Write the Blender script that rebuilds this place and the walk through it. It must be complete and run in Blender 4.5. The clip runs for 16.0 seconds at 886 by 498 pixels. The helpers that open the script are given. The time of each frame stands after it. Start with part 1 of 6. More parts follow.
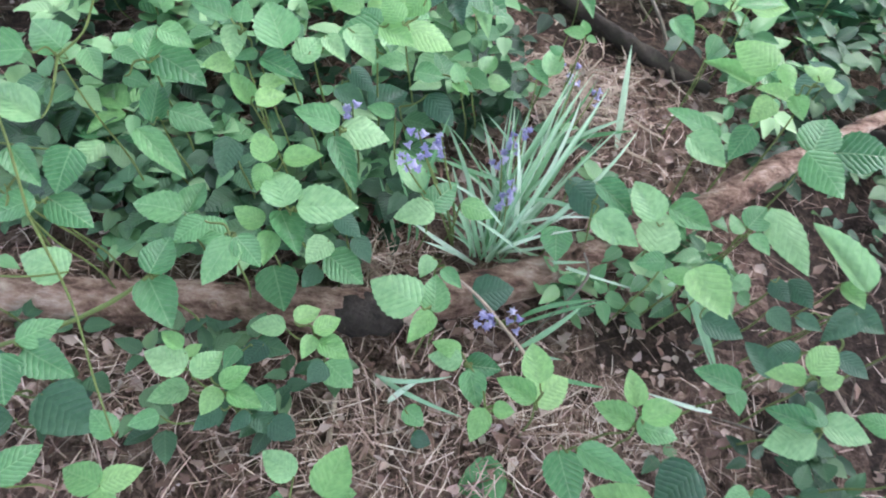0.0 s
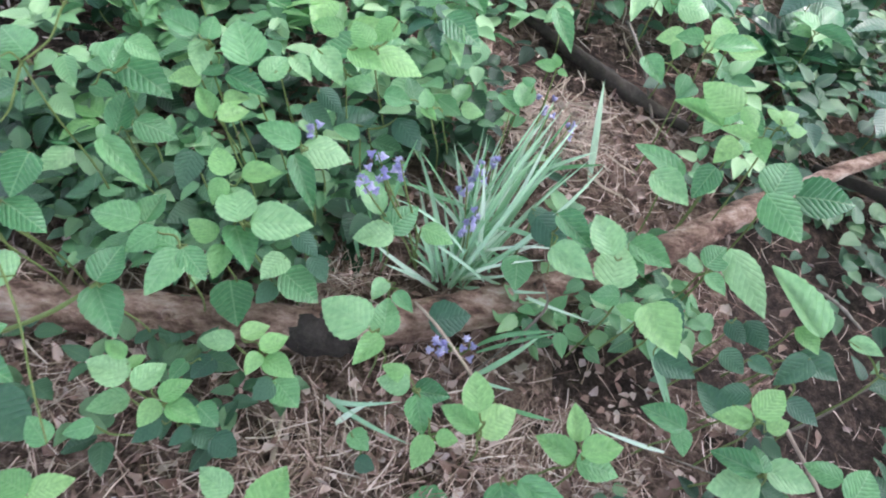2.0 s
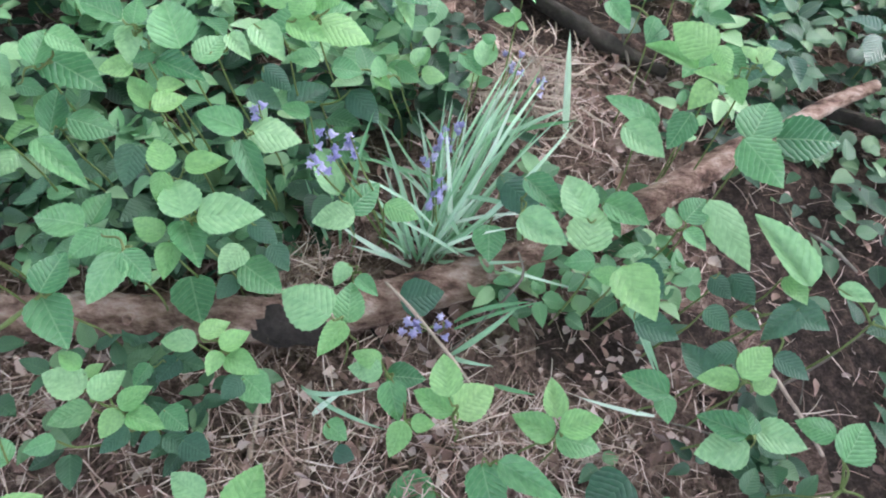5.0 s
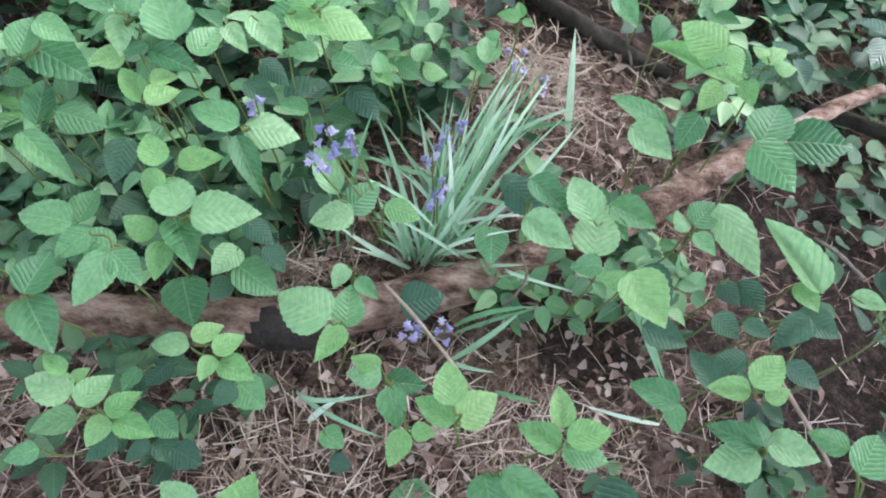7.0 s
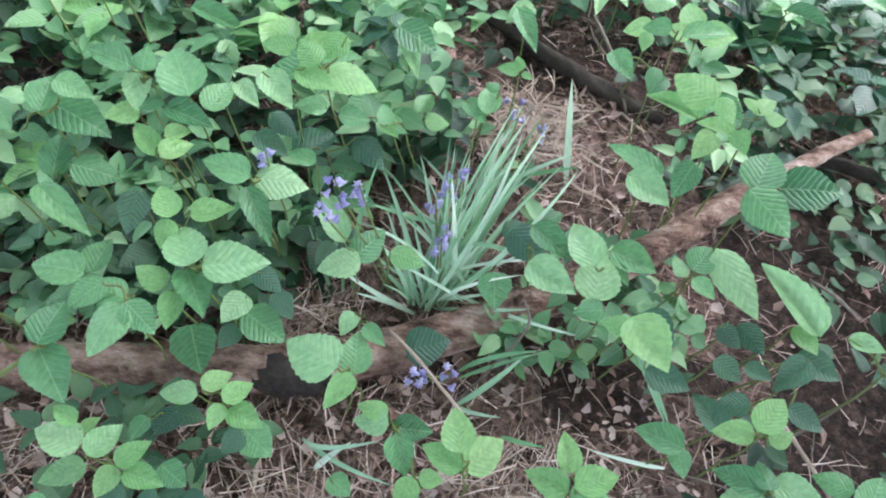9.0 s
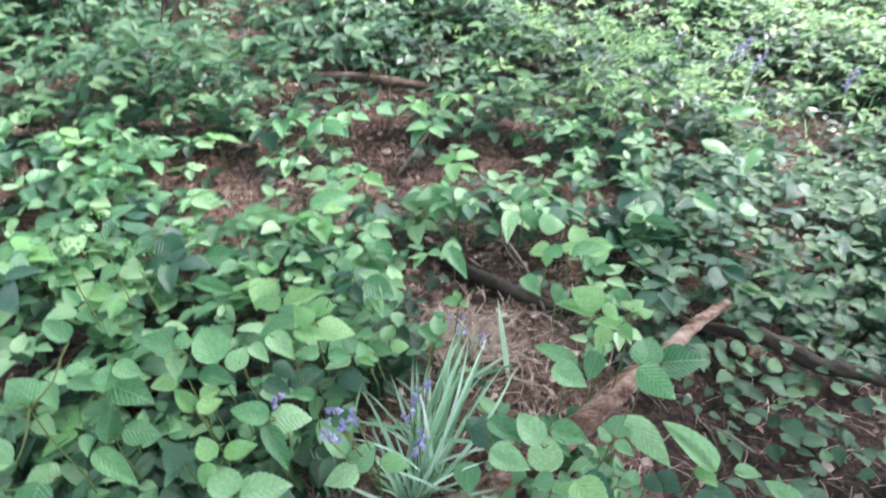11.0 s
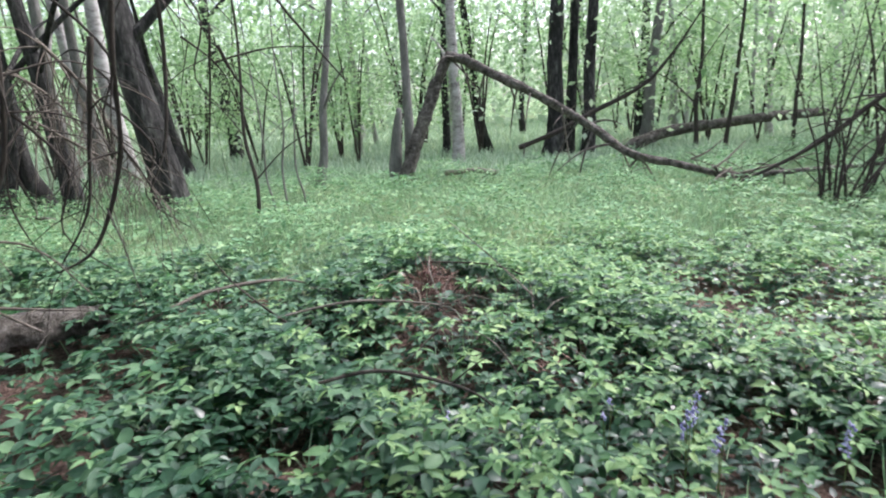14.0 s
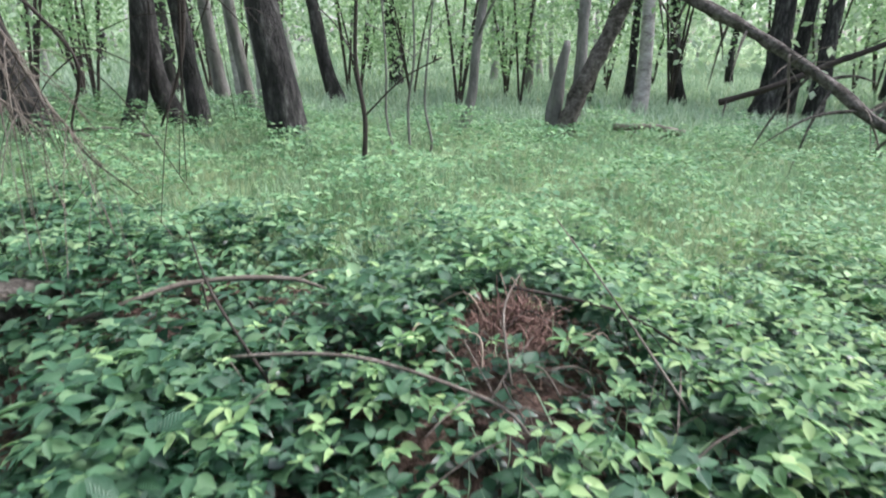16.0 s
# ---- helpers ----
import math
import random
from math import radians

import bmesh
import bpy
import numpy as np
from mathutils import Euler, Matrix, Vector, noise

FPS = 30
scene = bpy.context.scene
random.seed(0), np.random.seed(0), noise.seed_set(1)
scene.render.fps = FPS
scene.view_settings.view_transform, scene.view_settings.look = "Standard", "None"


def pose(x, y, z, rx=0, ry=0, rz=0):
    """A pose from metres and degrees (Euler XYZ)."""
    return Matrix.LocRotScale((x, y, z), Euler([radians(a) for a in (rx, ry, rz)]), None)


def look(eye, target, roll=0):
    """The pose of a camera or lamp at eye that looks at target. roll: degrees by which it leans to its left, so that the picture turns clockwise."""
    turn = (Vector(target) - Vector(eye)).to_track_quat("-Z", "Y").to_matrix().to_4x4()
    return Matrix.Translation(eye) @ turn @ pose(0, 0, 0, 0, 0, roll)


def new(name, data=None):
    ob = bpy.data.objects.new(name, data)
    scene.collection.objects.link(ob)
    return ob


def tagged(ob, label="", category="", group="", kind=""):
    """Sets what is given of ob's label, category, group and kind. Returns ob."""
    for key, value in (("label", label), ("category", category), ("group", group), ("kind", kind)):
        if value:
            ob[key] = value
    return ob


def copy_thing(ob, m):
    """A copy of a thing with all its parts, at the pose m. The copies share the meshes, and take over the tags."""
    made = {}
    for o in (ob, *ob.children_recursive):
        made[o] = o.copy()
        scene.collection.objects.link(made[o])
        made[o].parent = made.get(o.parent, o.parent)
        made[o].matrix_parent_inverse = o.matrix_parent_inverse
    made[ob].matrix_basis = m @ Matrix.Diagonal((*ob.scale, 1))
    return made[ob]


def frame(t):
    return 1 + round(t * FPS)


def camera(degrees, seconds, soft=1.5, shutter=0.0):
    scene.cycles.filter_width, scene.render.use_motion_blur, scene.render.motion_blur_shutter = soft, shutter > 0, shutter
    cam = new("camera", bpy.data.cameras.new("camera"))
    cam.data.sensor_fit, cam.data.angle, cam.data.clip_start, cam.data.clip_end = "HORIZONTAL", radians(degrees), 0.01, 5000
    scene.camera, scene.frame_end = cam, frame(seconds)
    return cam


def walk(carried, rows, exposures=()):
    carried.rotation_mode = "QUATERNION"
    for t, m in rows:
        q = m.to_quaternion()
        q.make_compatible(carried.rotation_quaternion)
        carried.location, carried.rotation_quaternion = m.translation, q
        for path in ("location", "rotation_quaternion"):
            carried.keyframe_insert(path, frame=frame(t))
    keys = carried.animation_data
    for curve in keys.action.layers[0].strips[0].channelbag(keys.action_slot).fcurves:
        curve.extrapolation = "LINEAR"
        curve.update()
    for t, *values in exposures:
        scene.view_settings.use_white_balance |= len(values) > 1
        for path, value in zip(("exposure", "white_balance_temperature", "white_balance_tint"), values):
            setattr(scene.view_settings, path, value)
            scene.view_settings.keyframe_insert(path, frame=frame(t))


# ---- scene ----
cam = camera(71.2, 16.0, soft=2.0, shutter=0.35)
PATH = [
    (0, (0.294, 0.328, 1.151), (0.314, 1.407, -0.533), 7.5),
    (0.5, (0.299, 0.229, 1.278), (0.341, 1.297, -0.413), 6.9),
    (1, (0.278, 0.132, 1.373), (0.342, 1.247, -0.286), 7.8),
    (1.5, (0.296, 0.202, 1.282), (0.378, 1.358, -0.348), 8.5),
    (2, (0.382, 0.338, 1.156), (0.385, 1.483, -0.484), 9.7),
    (2.5, (0.414, 0.4, 1.142), (0.395, 1.457, -0.555), 8.2),
    (3, (0.404, 0.313, 1.322), (0.337, 1.389, -0.363), 5.5),
    (3.5, (0.409, 0.245, 1.408), (0.346, 1.331, -0.27), 5.1),
    (4, (0.423, 0.299, 1.307), (0.363, 1.431, -0.34), 4.8),
    (4.5, (0.445, 0.368, 1.181), (0.415, 1.387, -0.539), 3.8),
    (5, (0.459, 0.398, 1.125), (0.453, 1.444, -0.58), 4.5),
    (5.2, (0.455, 0.414, 1.114), (0.456, 1.455, -0.594), 5.3),
    (7.5, (0.431, 0.423, 1.095), (0.458, 1.475, -0.606), 6.6),
    (8, (0.423, 0.427, 1.1), (0.417, 1.534, -0.566), 5.0),
    (8.2, (0.421, 0.427, 1.102), (0.413, 1.542, -0.559), 5.4),
    (10.3, (0.406, 0.338, 1.261), (0.502, 1.701, -0.199), 5.0),
    (10.5, (0.396, 0.314, 1.301), (0.495, 1.735, -0.104), 4.2),
    (11, (0.359, 0.211, 1.459), (0.555, 1.784, 0.238), 1.8),
    (11.5, (0.341, 0.093, 1.608), (0.619, 1.783, 0.575), -0.4),
    (12, (0.375, 0.1, 1.652), (0.787, 1.845, 0.767), -2.1),
    (12.5, (0.593, 0.464, 1.666), (1.027, 2.269, 0.923), -1.4),
    (13, (0.839, 0.763, 1.733), (1.36, 2.579, 1.077), -1.3),
    (13.5, (0.988, 1.224, 1.672), (1.527, 3.078, 1.149), -1.7),
    (13.7, (0.978, 1.443, 1.659), (1.444, 3.312, 1.121), -3.4),
    (14, (1.094, 1.609, 1.641), (1.502, 3.51, 1.17), -4.4),
    (14.5, (1.45, 2.159, 1.634), (1.664, 4.089, 1.154), -2.5),
    (15, (1.714, 2.577, 1.613), (1.91, 4.454, 0.951), 0.0),
    (15.5, (1.786, 3.125, 1.454), (1.783, 5.002, 0.763), 0.7),
    (16, (1.839, 3.516, 1.535), (1.701, 5.407, 0.898), -0.7),
]
SKY, SUN = 0.15, 1.9
EXPOSURES = [(0, 2.78, 6100, 23.2), (3, 2.74, 6100, 22.7), (10, 2.7, 6080, 21.2), (11, 2.66, 6110, 21.5), (12.5, 2.32, 6160, 22.7), (14, 1.68, 6060, 22.7), (16, 1.6, 6010, 20.7)]
walk(cam, [(t, look(eye, target, roll)) for t, eye, target, roll in PATH], EXPOSURES)

# ---- world and light ----
world = bpy.data.worlds.new("overcast_sky")
scene.world = world
world.use_nodes = True
wn = world.node_tree
wn.nodes.clear()
sky = wn.nodes.new("ShaderNodeTexSky")
sky.sky_type = "NISHITA"
sky.sun_disc = False
sky.sun_elevation, sky.sun_rotation = radians(52), radians(70)
sky.dust_density, sky.ozone_density, sky.air_density = 3.0, 1.0, 1.0
pale = wn.nodes.new("ShaderNodeHueSaturation")
pale.inputs["Saturation"].default_value = 0.45
wbg = wn.nodes.new("ShaderNodeBackground")
wbg.inputs["Strength"].default_value = SKY
wout = wn.nodes.new("ShaderNodeOutputWorld")
wn.links.new(sky.outputs[0], pale.inputs["Color"])
wn.links.new(pale.outputs[0], wbg.inputs["Color"])
wn.links.new(wbg.outputs[0], wout.inputs["Surface"])
sun_data = bpy.data.lights.new("sun", "SUN")
sun_data.energy, sun_data.angle, sun_data.color = SUN, radians(14), (1.0, 0.95, 0.86)
sun = new("sun", sun_data)
sun.matrix_basis = look((30 * math.sin(radians(70)), 30 * math.cos(radians(70)), 38), (0, 0, 0))

# ---- materials ----


def node(nt, kind, **props):
    n = nt.nodes.new("ShaderNode" + kind)
    for k, v in props.items():
        n.inputs[k.replace("_", " ")].default_value = v
    return n


def ramp(nt, fac, stops):
    r = nt.nodes.new("ShaderNodeValToRGB")
    el = r.color_ramp.elements
    while len(el) < len(stops):
        el.new(0.5)
    for e, (p, c) in zip(el, stops):
        e.position, e.color = p, (*c, 1)
    nt.links.new(fac, r.inputs[0])
    return r.outputs[0]


def mix(nt, fac, a, b, blend="MIX"):
    m = nt.nodes.new("ShaderNodeMix")
    m.data_type, m.blend_type = "RGBA", blend
    for sock, v in ((m.inputs[0], fac), (m.inputs[6], a), (m.inputs[7], b)):
        if isinstance(v, bpy.types.NodeSocket):
            nt.links.new(v, sock)
        elif isinstance(v, tuple):
            sock.default_value = (*v, 1)
        else:
            sock.default_value = v
    return m.outputs[2]


def maths(nt, op, a, b=0.0):
    m = nt.nodes.new("ShaderNodeMath")
    m.operation = op
    for sock, v in ((m.inputs[0], a), (m.inputs[1], b)):
        if isinstance(v, bpy.types.NodeSocket):
            nt.links.new(v, sock)
        else:
            sock.default_value = v
    return m.outputs[0]


def material(name):
    m = bpy.data.materials.new(name)
    m.use_nodes = True
    nt = m.node_tree
    b = nt.nodes["Principled BSDF"]
    return m, nt, b


def bump(nt, b, height, strength, distance):
    n = nt.nodes.new("ShaderNodeBump")
    n.inputs["Strength"].default_value, n.inputs["Distance"].default_value = strength, distance
    nt.links.new(height, n.inputs["Height"])
    nt.links.new(n.outputs[0], b.inputs["Normal"])
    return n


def leaf_material(name, dark, mid, light, island=False, veins=True, rough=0.36, thin=0.3):
    m, nt, b = material(name)
    if island:
        rnd = nt.nodes.new("ShaderNodeNewGeometry").outputs["Random Per Island"]
    else:
        rnd = nt.nodes.new("ShaderNodeObjectInfo").outputs["Random"]
    col = ramp(nt, rnd, [(0.0, dark), (0.55, mid), (1.0, light)])
    co = nt.nodes.new("ShaderNodeTexCoord")
    nz = node(nt, "TexNoise", Scale=9.0, Detail=4.0)
    nt.links.new(co.outputs["Object"], nz.inputs["Vector"])
    patch = ramp(nt, nz.outputs[0], [(0.3, (0.72, 0.78, 0.76)), (0.7, (1.2, 1.14, 1.1))])
    col = mix(nt, 0.8, col, patch, "MULTIPLY")
    b.inputs["Roughness"].default_value = rough
    b.inputs["Specular IOR Level"].default_value = 0.52 if veins else 0.3
    if veins:
        uv = nt.nodes.new("ShaderNodeSeparateXYZ")
        nt.links.new(co.outputs["UV"], uv.inputs[0])
        side = maths(nt, "ABSOLUTE", maths(nt, "SUBTRACT", uv.outputs[0], 0.5))
        lane = maths(nt, "SUBTRACT", uv.outputs[1], maths(nt, "MULTIPLY", side, 0.62))
        wander = node(nt, "TexNoise", Scale=5.0, Detail=1.0)
        nt.links.new(co.outputs["UV"], wander.inputs["Vector"])
        lane = maths(nt, "ADD", lane, maths(nt, "MULTIPLY", wander.outputs[0], 0.09))
        wave = maths(nt, "ABSOLUTE", maths(nt, "SINE", maths(nt, "MULTIPLY", lane, 27.0)))
        rib = maths(nt, "POWER", maths(nt, "SUBTRACT", 1.0, wave), 5.0)
        middle = maths(nt, "LESS_THAN", side, 0.018)
        rib = maths(nt, "MAXIMUM", rib, middle)
        col = mix(nt, maths(nt, "MULTIPLY", rib, 0.27), col, light)
        bump(nt, b, maths(nt, "SUBTRACT", maths(nt, "POWER", wave, 0.6), rib), 0.42, 0.003)
    nt.links.new(col, b.inputs["Base Color"])
    tr = nt.nodes.new("ShaderNodeBsdfTranslucent")
    warm = mix(nt, 1.0, col, (1.08, 1.18, 0.94), "MULTIPLY")
    nt.links.new(warm, tr.inputs["Color"])
    ms = nt.nodes.new("ShaderNodeMixShader")
    ms.inputs[0].default_value = thin
    nt.links.new(b.outputs[0], ms.inputs[1])
    nt.links.new(tr.outputs[0], ms.inputs[2])
    nt.links.new(ms.outputs[0], nt.nodes["Material Output"].inputs["Surface"])
    return m


def grainy(name, stops, scale, rough=0.9, bump_scale=40.0, bump_size=0.01, strength=0.6, stretch=(1, 1, 1), island=False):
    m, nt, b = material(name)
    co = nt.nodes.new("ShaderNodeTexCoord")
    mp = nt.nodes.new("ShaderNodeMapping")
    mp.inputs["Scale"].default_value = stretch
    nt.links.new(co.outputs["Object"], mp.inputs[0])
    big = node(nt, "TexNoise", Scale=scale, Detail=6.0, Roughness=0.65)
    fine = node(nt, "TexNoise", Scale=bump_scale, Detail=5.0, Roughness=0.7)
    nt.links.new(mp.outputs[0], big.inputs["Vector"])
    nt.links.new(mp.outputs[0], fine.inputs["Vector"])
    fac = maths(nt, "ADD", maths(nt, "MULTIPLY", big.outputs[0], 0.65), maths(nt, "MULTIPLY", fine.outputs[0], 0.35))
    if island:
        rnd = nt.nodes.new("ShaderNodeNewGeometry").outputs["Random Per Island"]
        fac = maths(nt, "ADD", maths(nt, "MULTIPLY", fac, 0.5), maths(nt, "MULTIPLY", rnd, 0.5))
    col = ramp(nt, fac, stops)
    nt.links.new(col, b.inputs["Base Color"])
    b.inputs["Roughness"].default_value = rough
    b.inputs["Specular IOR Level"].default_value = 0.25
    bump(nt, b, fine.outputs[0], strength, bump_size)
    return m


M_LEAF = leaf_material("bramble_leaf", (0.05, 0.18, 0.08), (0.14, 0.355, 0.155), (0.32, 0.55, 0.29), rough=0.27)
M_YOUNG = leaf_material("young_leaf", (0.15, 0.37, 0.14), (0.22, 0.47, 0.18), (0.33, 0.58, 0.25), thin=0.4)
# Dark green leaves; also holds the painted shade of low and right-hand leaves.
M_DARK = leaf_material("dark_shaded_leaf", (0.022, 0.085, 0.055), (0.042, 0.13, 0.08), (0.075, 0.185, 0.11))
M_MASS = leaf_material("undergrowth_leaf", (0.08, 0.185, 0.095), (0.155, 0.30, 0.15), (0.29, 0.43, 0.23), island=True, veins=False, rough=0.65)
M_MASSV = leaf_material("ribbed_undergrowth_leaf", (0.075, 0.185, 0.082), (0.16, 0.315, 0.13), (0.31, 0.46, 0.20), island=True, rough=0.65)
M_NEARMASS = leaf_material("green_bramble_leaf", (0.04, 0.135, 0.065), (0.13, 0.32, 0.145), (0.32, 0.52, 0.28), island=True, rough=0.4)
# Lower leaves: the shade between the layers is put into this dark colour.
M_LOW_SHADE = leaf_material("shade_dark_lower_leaf", (0.010, 0.038, 0.022), (0.025, 0.08, 0.042), (0.06, 0.145, 0.076), island=True)
# Nettle and bramble leaves, dulled in colour where the undergrowth lies in shade.
M_SHADY = leaf_material("shade_toned_leaf", (0.02, 0.075, 0.042), (0.055, 0.15, 0.075), (0.14, 0.26, 0.125), island=True, rough=0.5)
# Far copy of the woodland grass, paled to give haze.
M_HAZEGRASS = leaf_material("hazed_far_grass", (0.25, 0.36, 0.27), (0.36, 0.47, 0.37), (0.50, 0.59, 0.49), island=True, veins=False, rough=0.75, thin=0.35)
M_GRASS = leaf_material("woodland_grass", (0.19, 0.30, 0.19), (0.25, 0.38, 0.245), (0.36, 0.48, 0.33), island=True, veins=False, rough=0.65, thin=0.35)
M_CROWN = leaf_material("tree_leaf", (0.17, 0.29, 0.15), (0.26, 0.40, 0.22), (0.38, 0.52, 0.31), island=True, veins=False, thin=0.45, rough=0.6)
# Distant leaves: haze is painted in by a paler, greyer green.
M_FAR_HAZE = leaf_material("hazed_distant_leaf", (0.34, 0.45, 0.33), (0.42, 0.53, 0.40), (0.51, 0.61, 0.48), island=True, veins=False, thin=0.45, rough=0.8)
# Green blades; the palest tone is their sheen painted as colour.
M_BLADE = leaf_material("bluebell_blade_with_sheen", (0.14, 0.34, 0.17), (0.38, 0.59, 0.44), (0.68, 0.80, 0.72), veins=False, rough=0.25)
M_PETAL = leaf_material("bluebell_petal", (0.24, 0.23, 0.50), (0.36, 0.35, 0.62), (0.52, 0.50, 0.74), veins=False)
M_STEM = grainy("green_stem", [(0.3, (0.09, 0.13, 0.04)), (0.6, (0.16, 0.22, 0.07)), (0.8, (0.24, 0.19, 0.09))], 6.0, 0.6)
M_LITTER = grainy("leaf_litter", [(0.35, (0.018, 0.012, 0.010)), (0.45, (0.10, 0.064, 0.05)), (0.56, (0.25, 0.172, 0.138)), (0.69, (0.44, 0.35, 0.30))], 34.0, 0.95, 150.0, 0.04, 1.0)
M_SOIL = grainy("mossy_soil", [(0.3, (0.09, 0.12, 0.06)), (0.5, (0.17, 0.23, 0.11)), (0.75, (0.26, 0.34, 0.17))], 3.0, 0.95, 30.0, 0.04, 1.0)
# Dark earth colour, which also paints in the shade on the right-hand litter.
M_HUMUS_SHADE = grainy("dark_humus_and_shade", [(0.34, (0.012, 0.009, 0.007)), (0.48, (0.05, 0.034, 0.027)), (0.58, (0.11, 0.075, 0.06)), (0.7, (0.22, 0.165, 0.135))], 38.0, 0.95, 150.0, 0.04, 1.0)
M_NEEDLE = grainy("dry_stalk", [(0.2, (0.06, 0.034, 0.026)), (0.4, (0.25, 0.16, 0.125)), (0.6, (0.48, 0.355, 0.30)), (0.82, (0.74, 0.64, 0.57))], 8.0, 0.8, island=True)
M_STRAW = grainy("pale_dry_grass", [(0.2, (0.10, 0.06, 0.045)), (0.4, (0.28, 0.19, 0.15)), (0.6, (0.48, 0.37, 0.31)), (0.85, (0.74, 0.65, 0.58))], 8.0, 0.8, island=True)
M_DRYLEAF = grainy("dead_leaf", [(0.22, (0.10, 0.058, 0.045)), (0.45, (0.26, 0.17, 0.14)), (0.65, (0.40, 0.31, 0.275)), (0.85, (0.52, 0.45, 0.42))], 10.0, 0.75, 60.0, 0.004, 0.6, island=True)
M_RUST = grainy("rusty_needles", [(0.2, (0.06, 0.035, 0.028)), (0.5, (0.17, 0.10, 0.08)), (0.8, (0.34, 0.235, 0.195))], 9.0, 0.85, island=True)
M_LOG = grainy("rotten_log_wood", [(0.36, (0.035, 0.021, 0.016)), (0.44, (0.15, 0.09, 0.066)), (0.52, (0.33, 0.225, 0.175)), (0.64, (0.58, 0.48, 0.41))], 16.0, 0.85, 50.0, 0.04, 1.0, (0.5, 1, 1))
M_ROT = grainy("black_rot", [(0.35, (0.012, 0.011, 0.010)), (0.6, (0.05, 0.042, 0.036)), (0.8, (0.16, 0.13, 0.11))], 40.0, 0.9, 90.0, 0.01, 1.0)
M_DEAD = grainy("dead_branch_bark", [(0.3, (0.05, 0.043, 0.036)), (0.5, (0.14, 0.122, 0.10)), (0.75, (0.33, 0.30, 0.26))], 7.0, 0.9, 60.0, 0.008, 0.9)
M_TWIG = grainy("dark_twig_bark", [(0.3, (0.016, 0.014, 0.011)), (0.55, (0.045, 0.038, 0.031)), (0.8, (0.11, 0.095, 0.08))], 9.0, 0.85, 60.0, 0.006, 0.8)
M_PALE = grainy("bleached_stick", [(0.3, (0.22, 0.17, 0.13)), (0.6, (0.38, 0.31, 0.25)), (0.8, (0.52, 0.45, 0.38))], 12.0, 0.8, 60.0, 0.004, 0.6)
M_BARK = grainy("furrowed_dark_bark", [(0.36, (0.009, 0.009, 0.008)), (0.5, (0.028, 0.028, 0.026)), (0.6, (0.075, 0.074, 0.068)), (0.72, (0.24, 0.24, 0.225))], 4.0, 0.95, 16.0, 0.06, 1.0, (1, 1, 0.3))
M_BIRCH = grainy("birch_bark", [(0.36, (0.03, 0.028, 0.025)), (0.46, (0.27, 0.26, 0.24)), (0.7, (0.55, 0.54, 0.51))], 3.2, 0.75, 14.0, 0.015, 0.6, (1, 1, 1.8))
M_GREYBARK = grainy("grey_bark", [(0.3, (0.05, 0.05, 0.045)), (0.5, (0.14, 0.14, 0.125)), (0.75, (0.30, 0.30, 0.275))], 4.0, 0.9, 18.0, 0.03, 0.9, (1, 1, 0.35))
# Grey bark lightened for far trunks, the haze being in its colour.
M_HAZEBARK = grainy("hazed_far_bark", [(0.3, (0.14, 0.15, 0.13)), (0.5, (0.26, 0.27, 0.24)), (0.75, (0.42, 0.43, 0.40))], 3.0, 0.9, 12.0, 0.03, 0.8, (1, 1, 0.4))
M_LIMB = grainy("weathered_limb_bark", [(0.36, (0.02, 0.018, 0.015)), (0.47, (0.075, 0.068, 0.057)), (0.58, (0.17, 0.158, 0.138)), (0.72, (0.36, 0.345, 0.31))], 9.0, 0.95, 34.0, 0.05, 1.0)
M_MOSSLOG = grainy("old_log_bark", [(0.3, (0.03, 0.024, 0.018)), (0.5, (0.10, 0.075, 0.058)), (0.75, (0.22, 0.17, 0.14))], 5.0, 0.95, 22.0, 0.03, 1.0)

# ---- ground ----
RNG = np.random.default_rng(7)


def ground_z(x, y):
    x, y = np.asarray(x, float), np.asarray(y, float)
    z = -0.09 - 0.6 * np.tanh(x / 12) + 0.012 * np.clip(y, -10, 15)
    z = z + 0.24 * np.exp(-((x - 1.95) ** 2 + (y - 6.35) ** 2) / 0.55)
    z = z + 0.10 * np.exp(-((x - 2.4) ** 2 + (y - 5.2) ** 2) / 0.3)
    dip = 1 / (1 + np.exp(-(x - 2.3) / 0.3)) / (1 + np.exp(-(5.0 - y) / 0.25))
    low = 1 / (1 + np.exp(-(x - 4.0) / 0.3)) / (1 + np.exp(-(8.5 - y) / 0.5))
    z = z - 0.2 * np.maximum(dip, 0.8 * low)
    z = z - 0.03 * np.exp(-((x - 1.3) ** 2 + (y - 0.9) ** 2) / 0.09)
    z = z + 0.018 * np.sin(3.1 * x + 1.7 * y) * np.cos(2.3 * y - 0.9 * x) + 0.008 * np.sin(11 * x + 5 * y) * np.sin(9 * y - 4 * x)
    return z


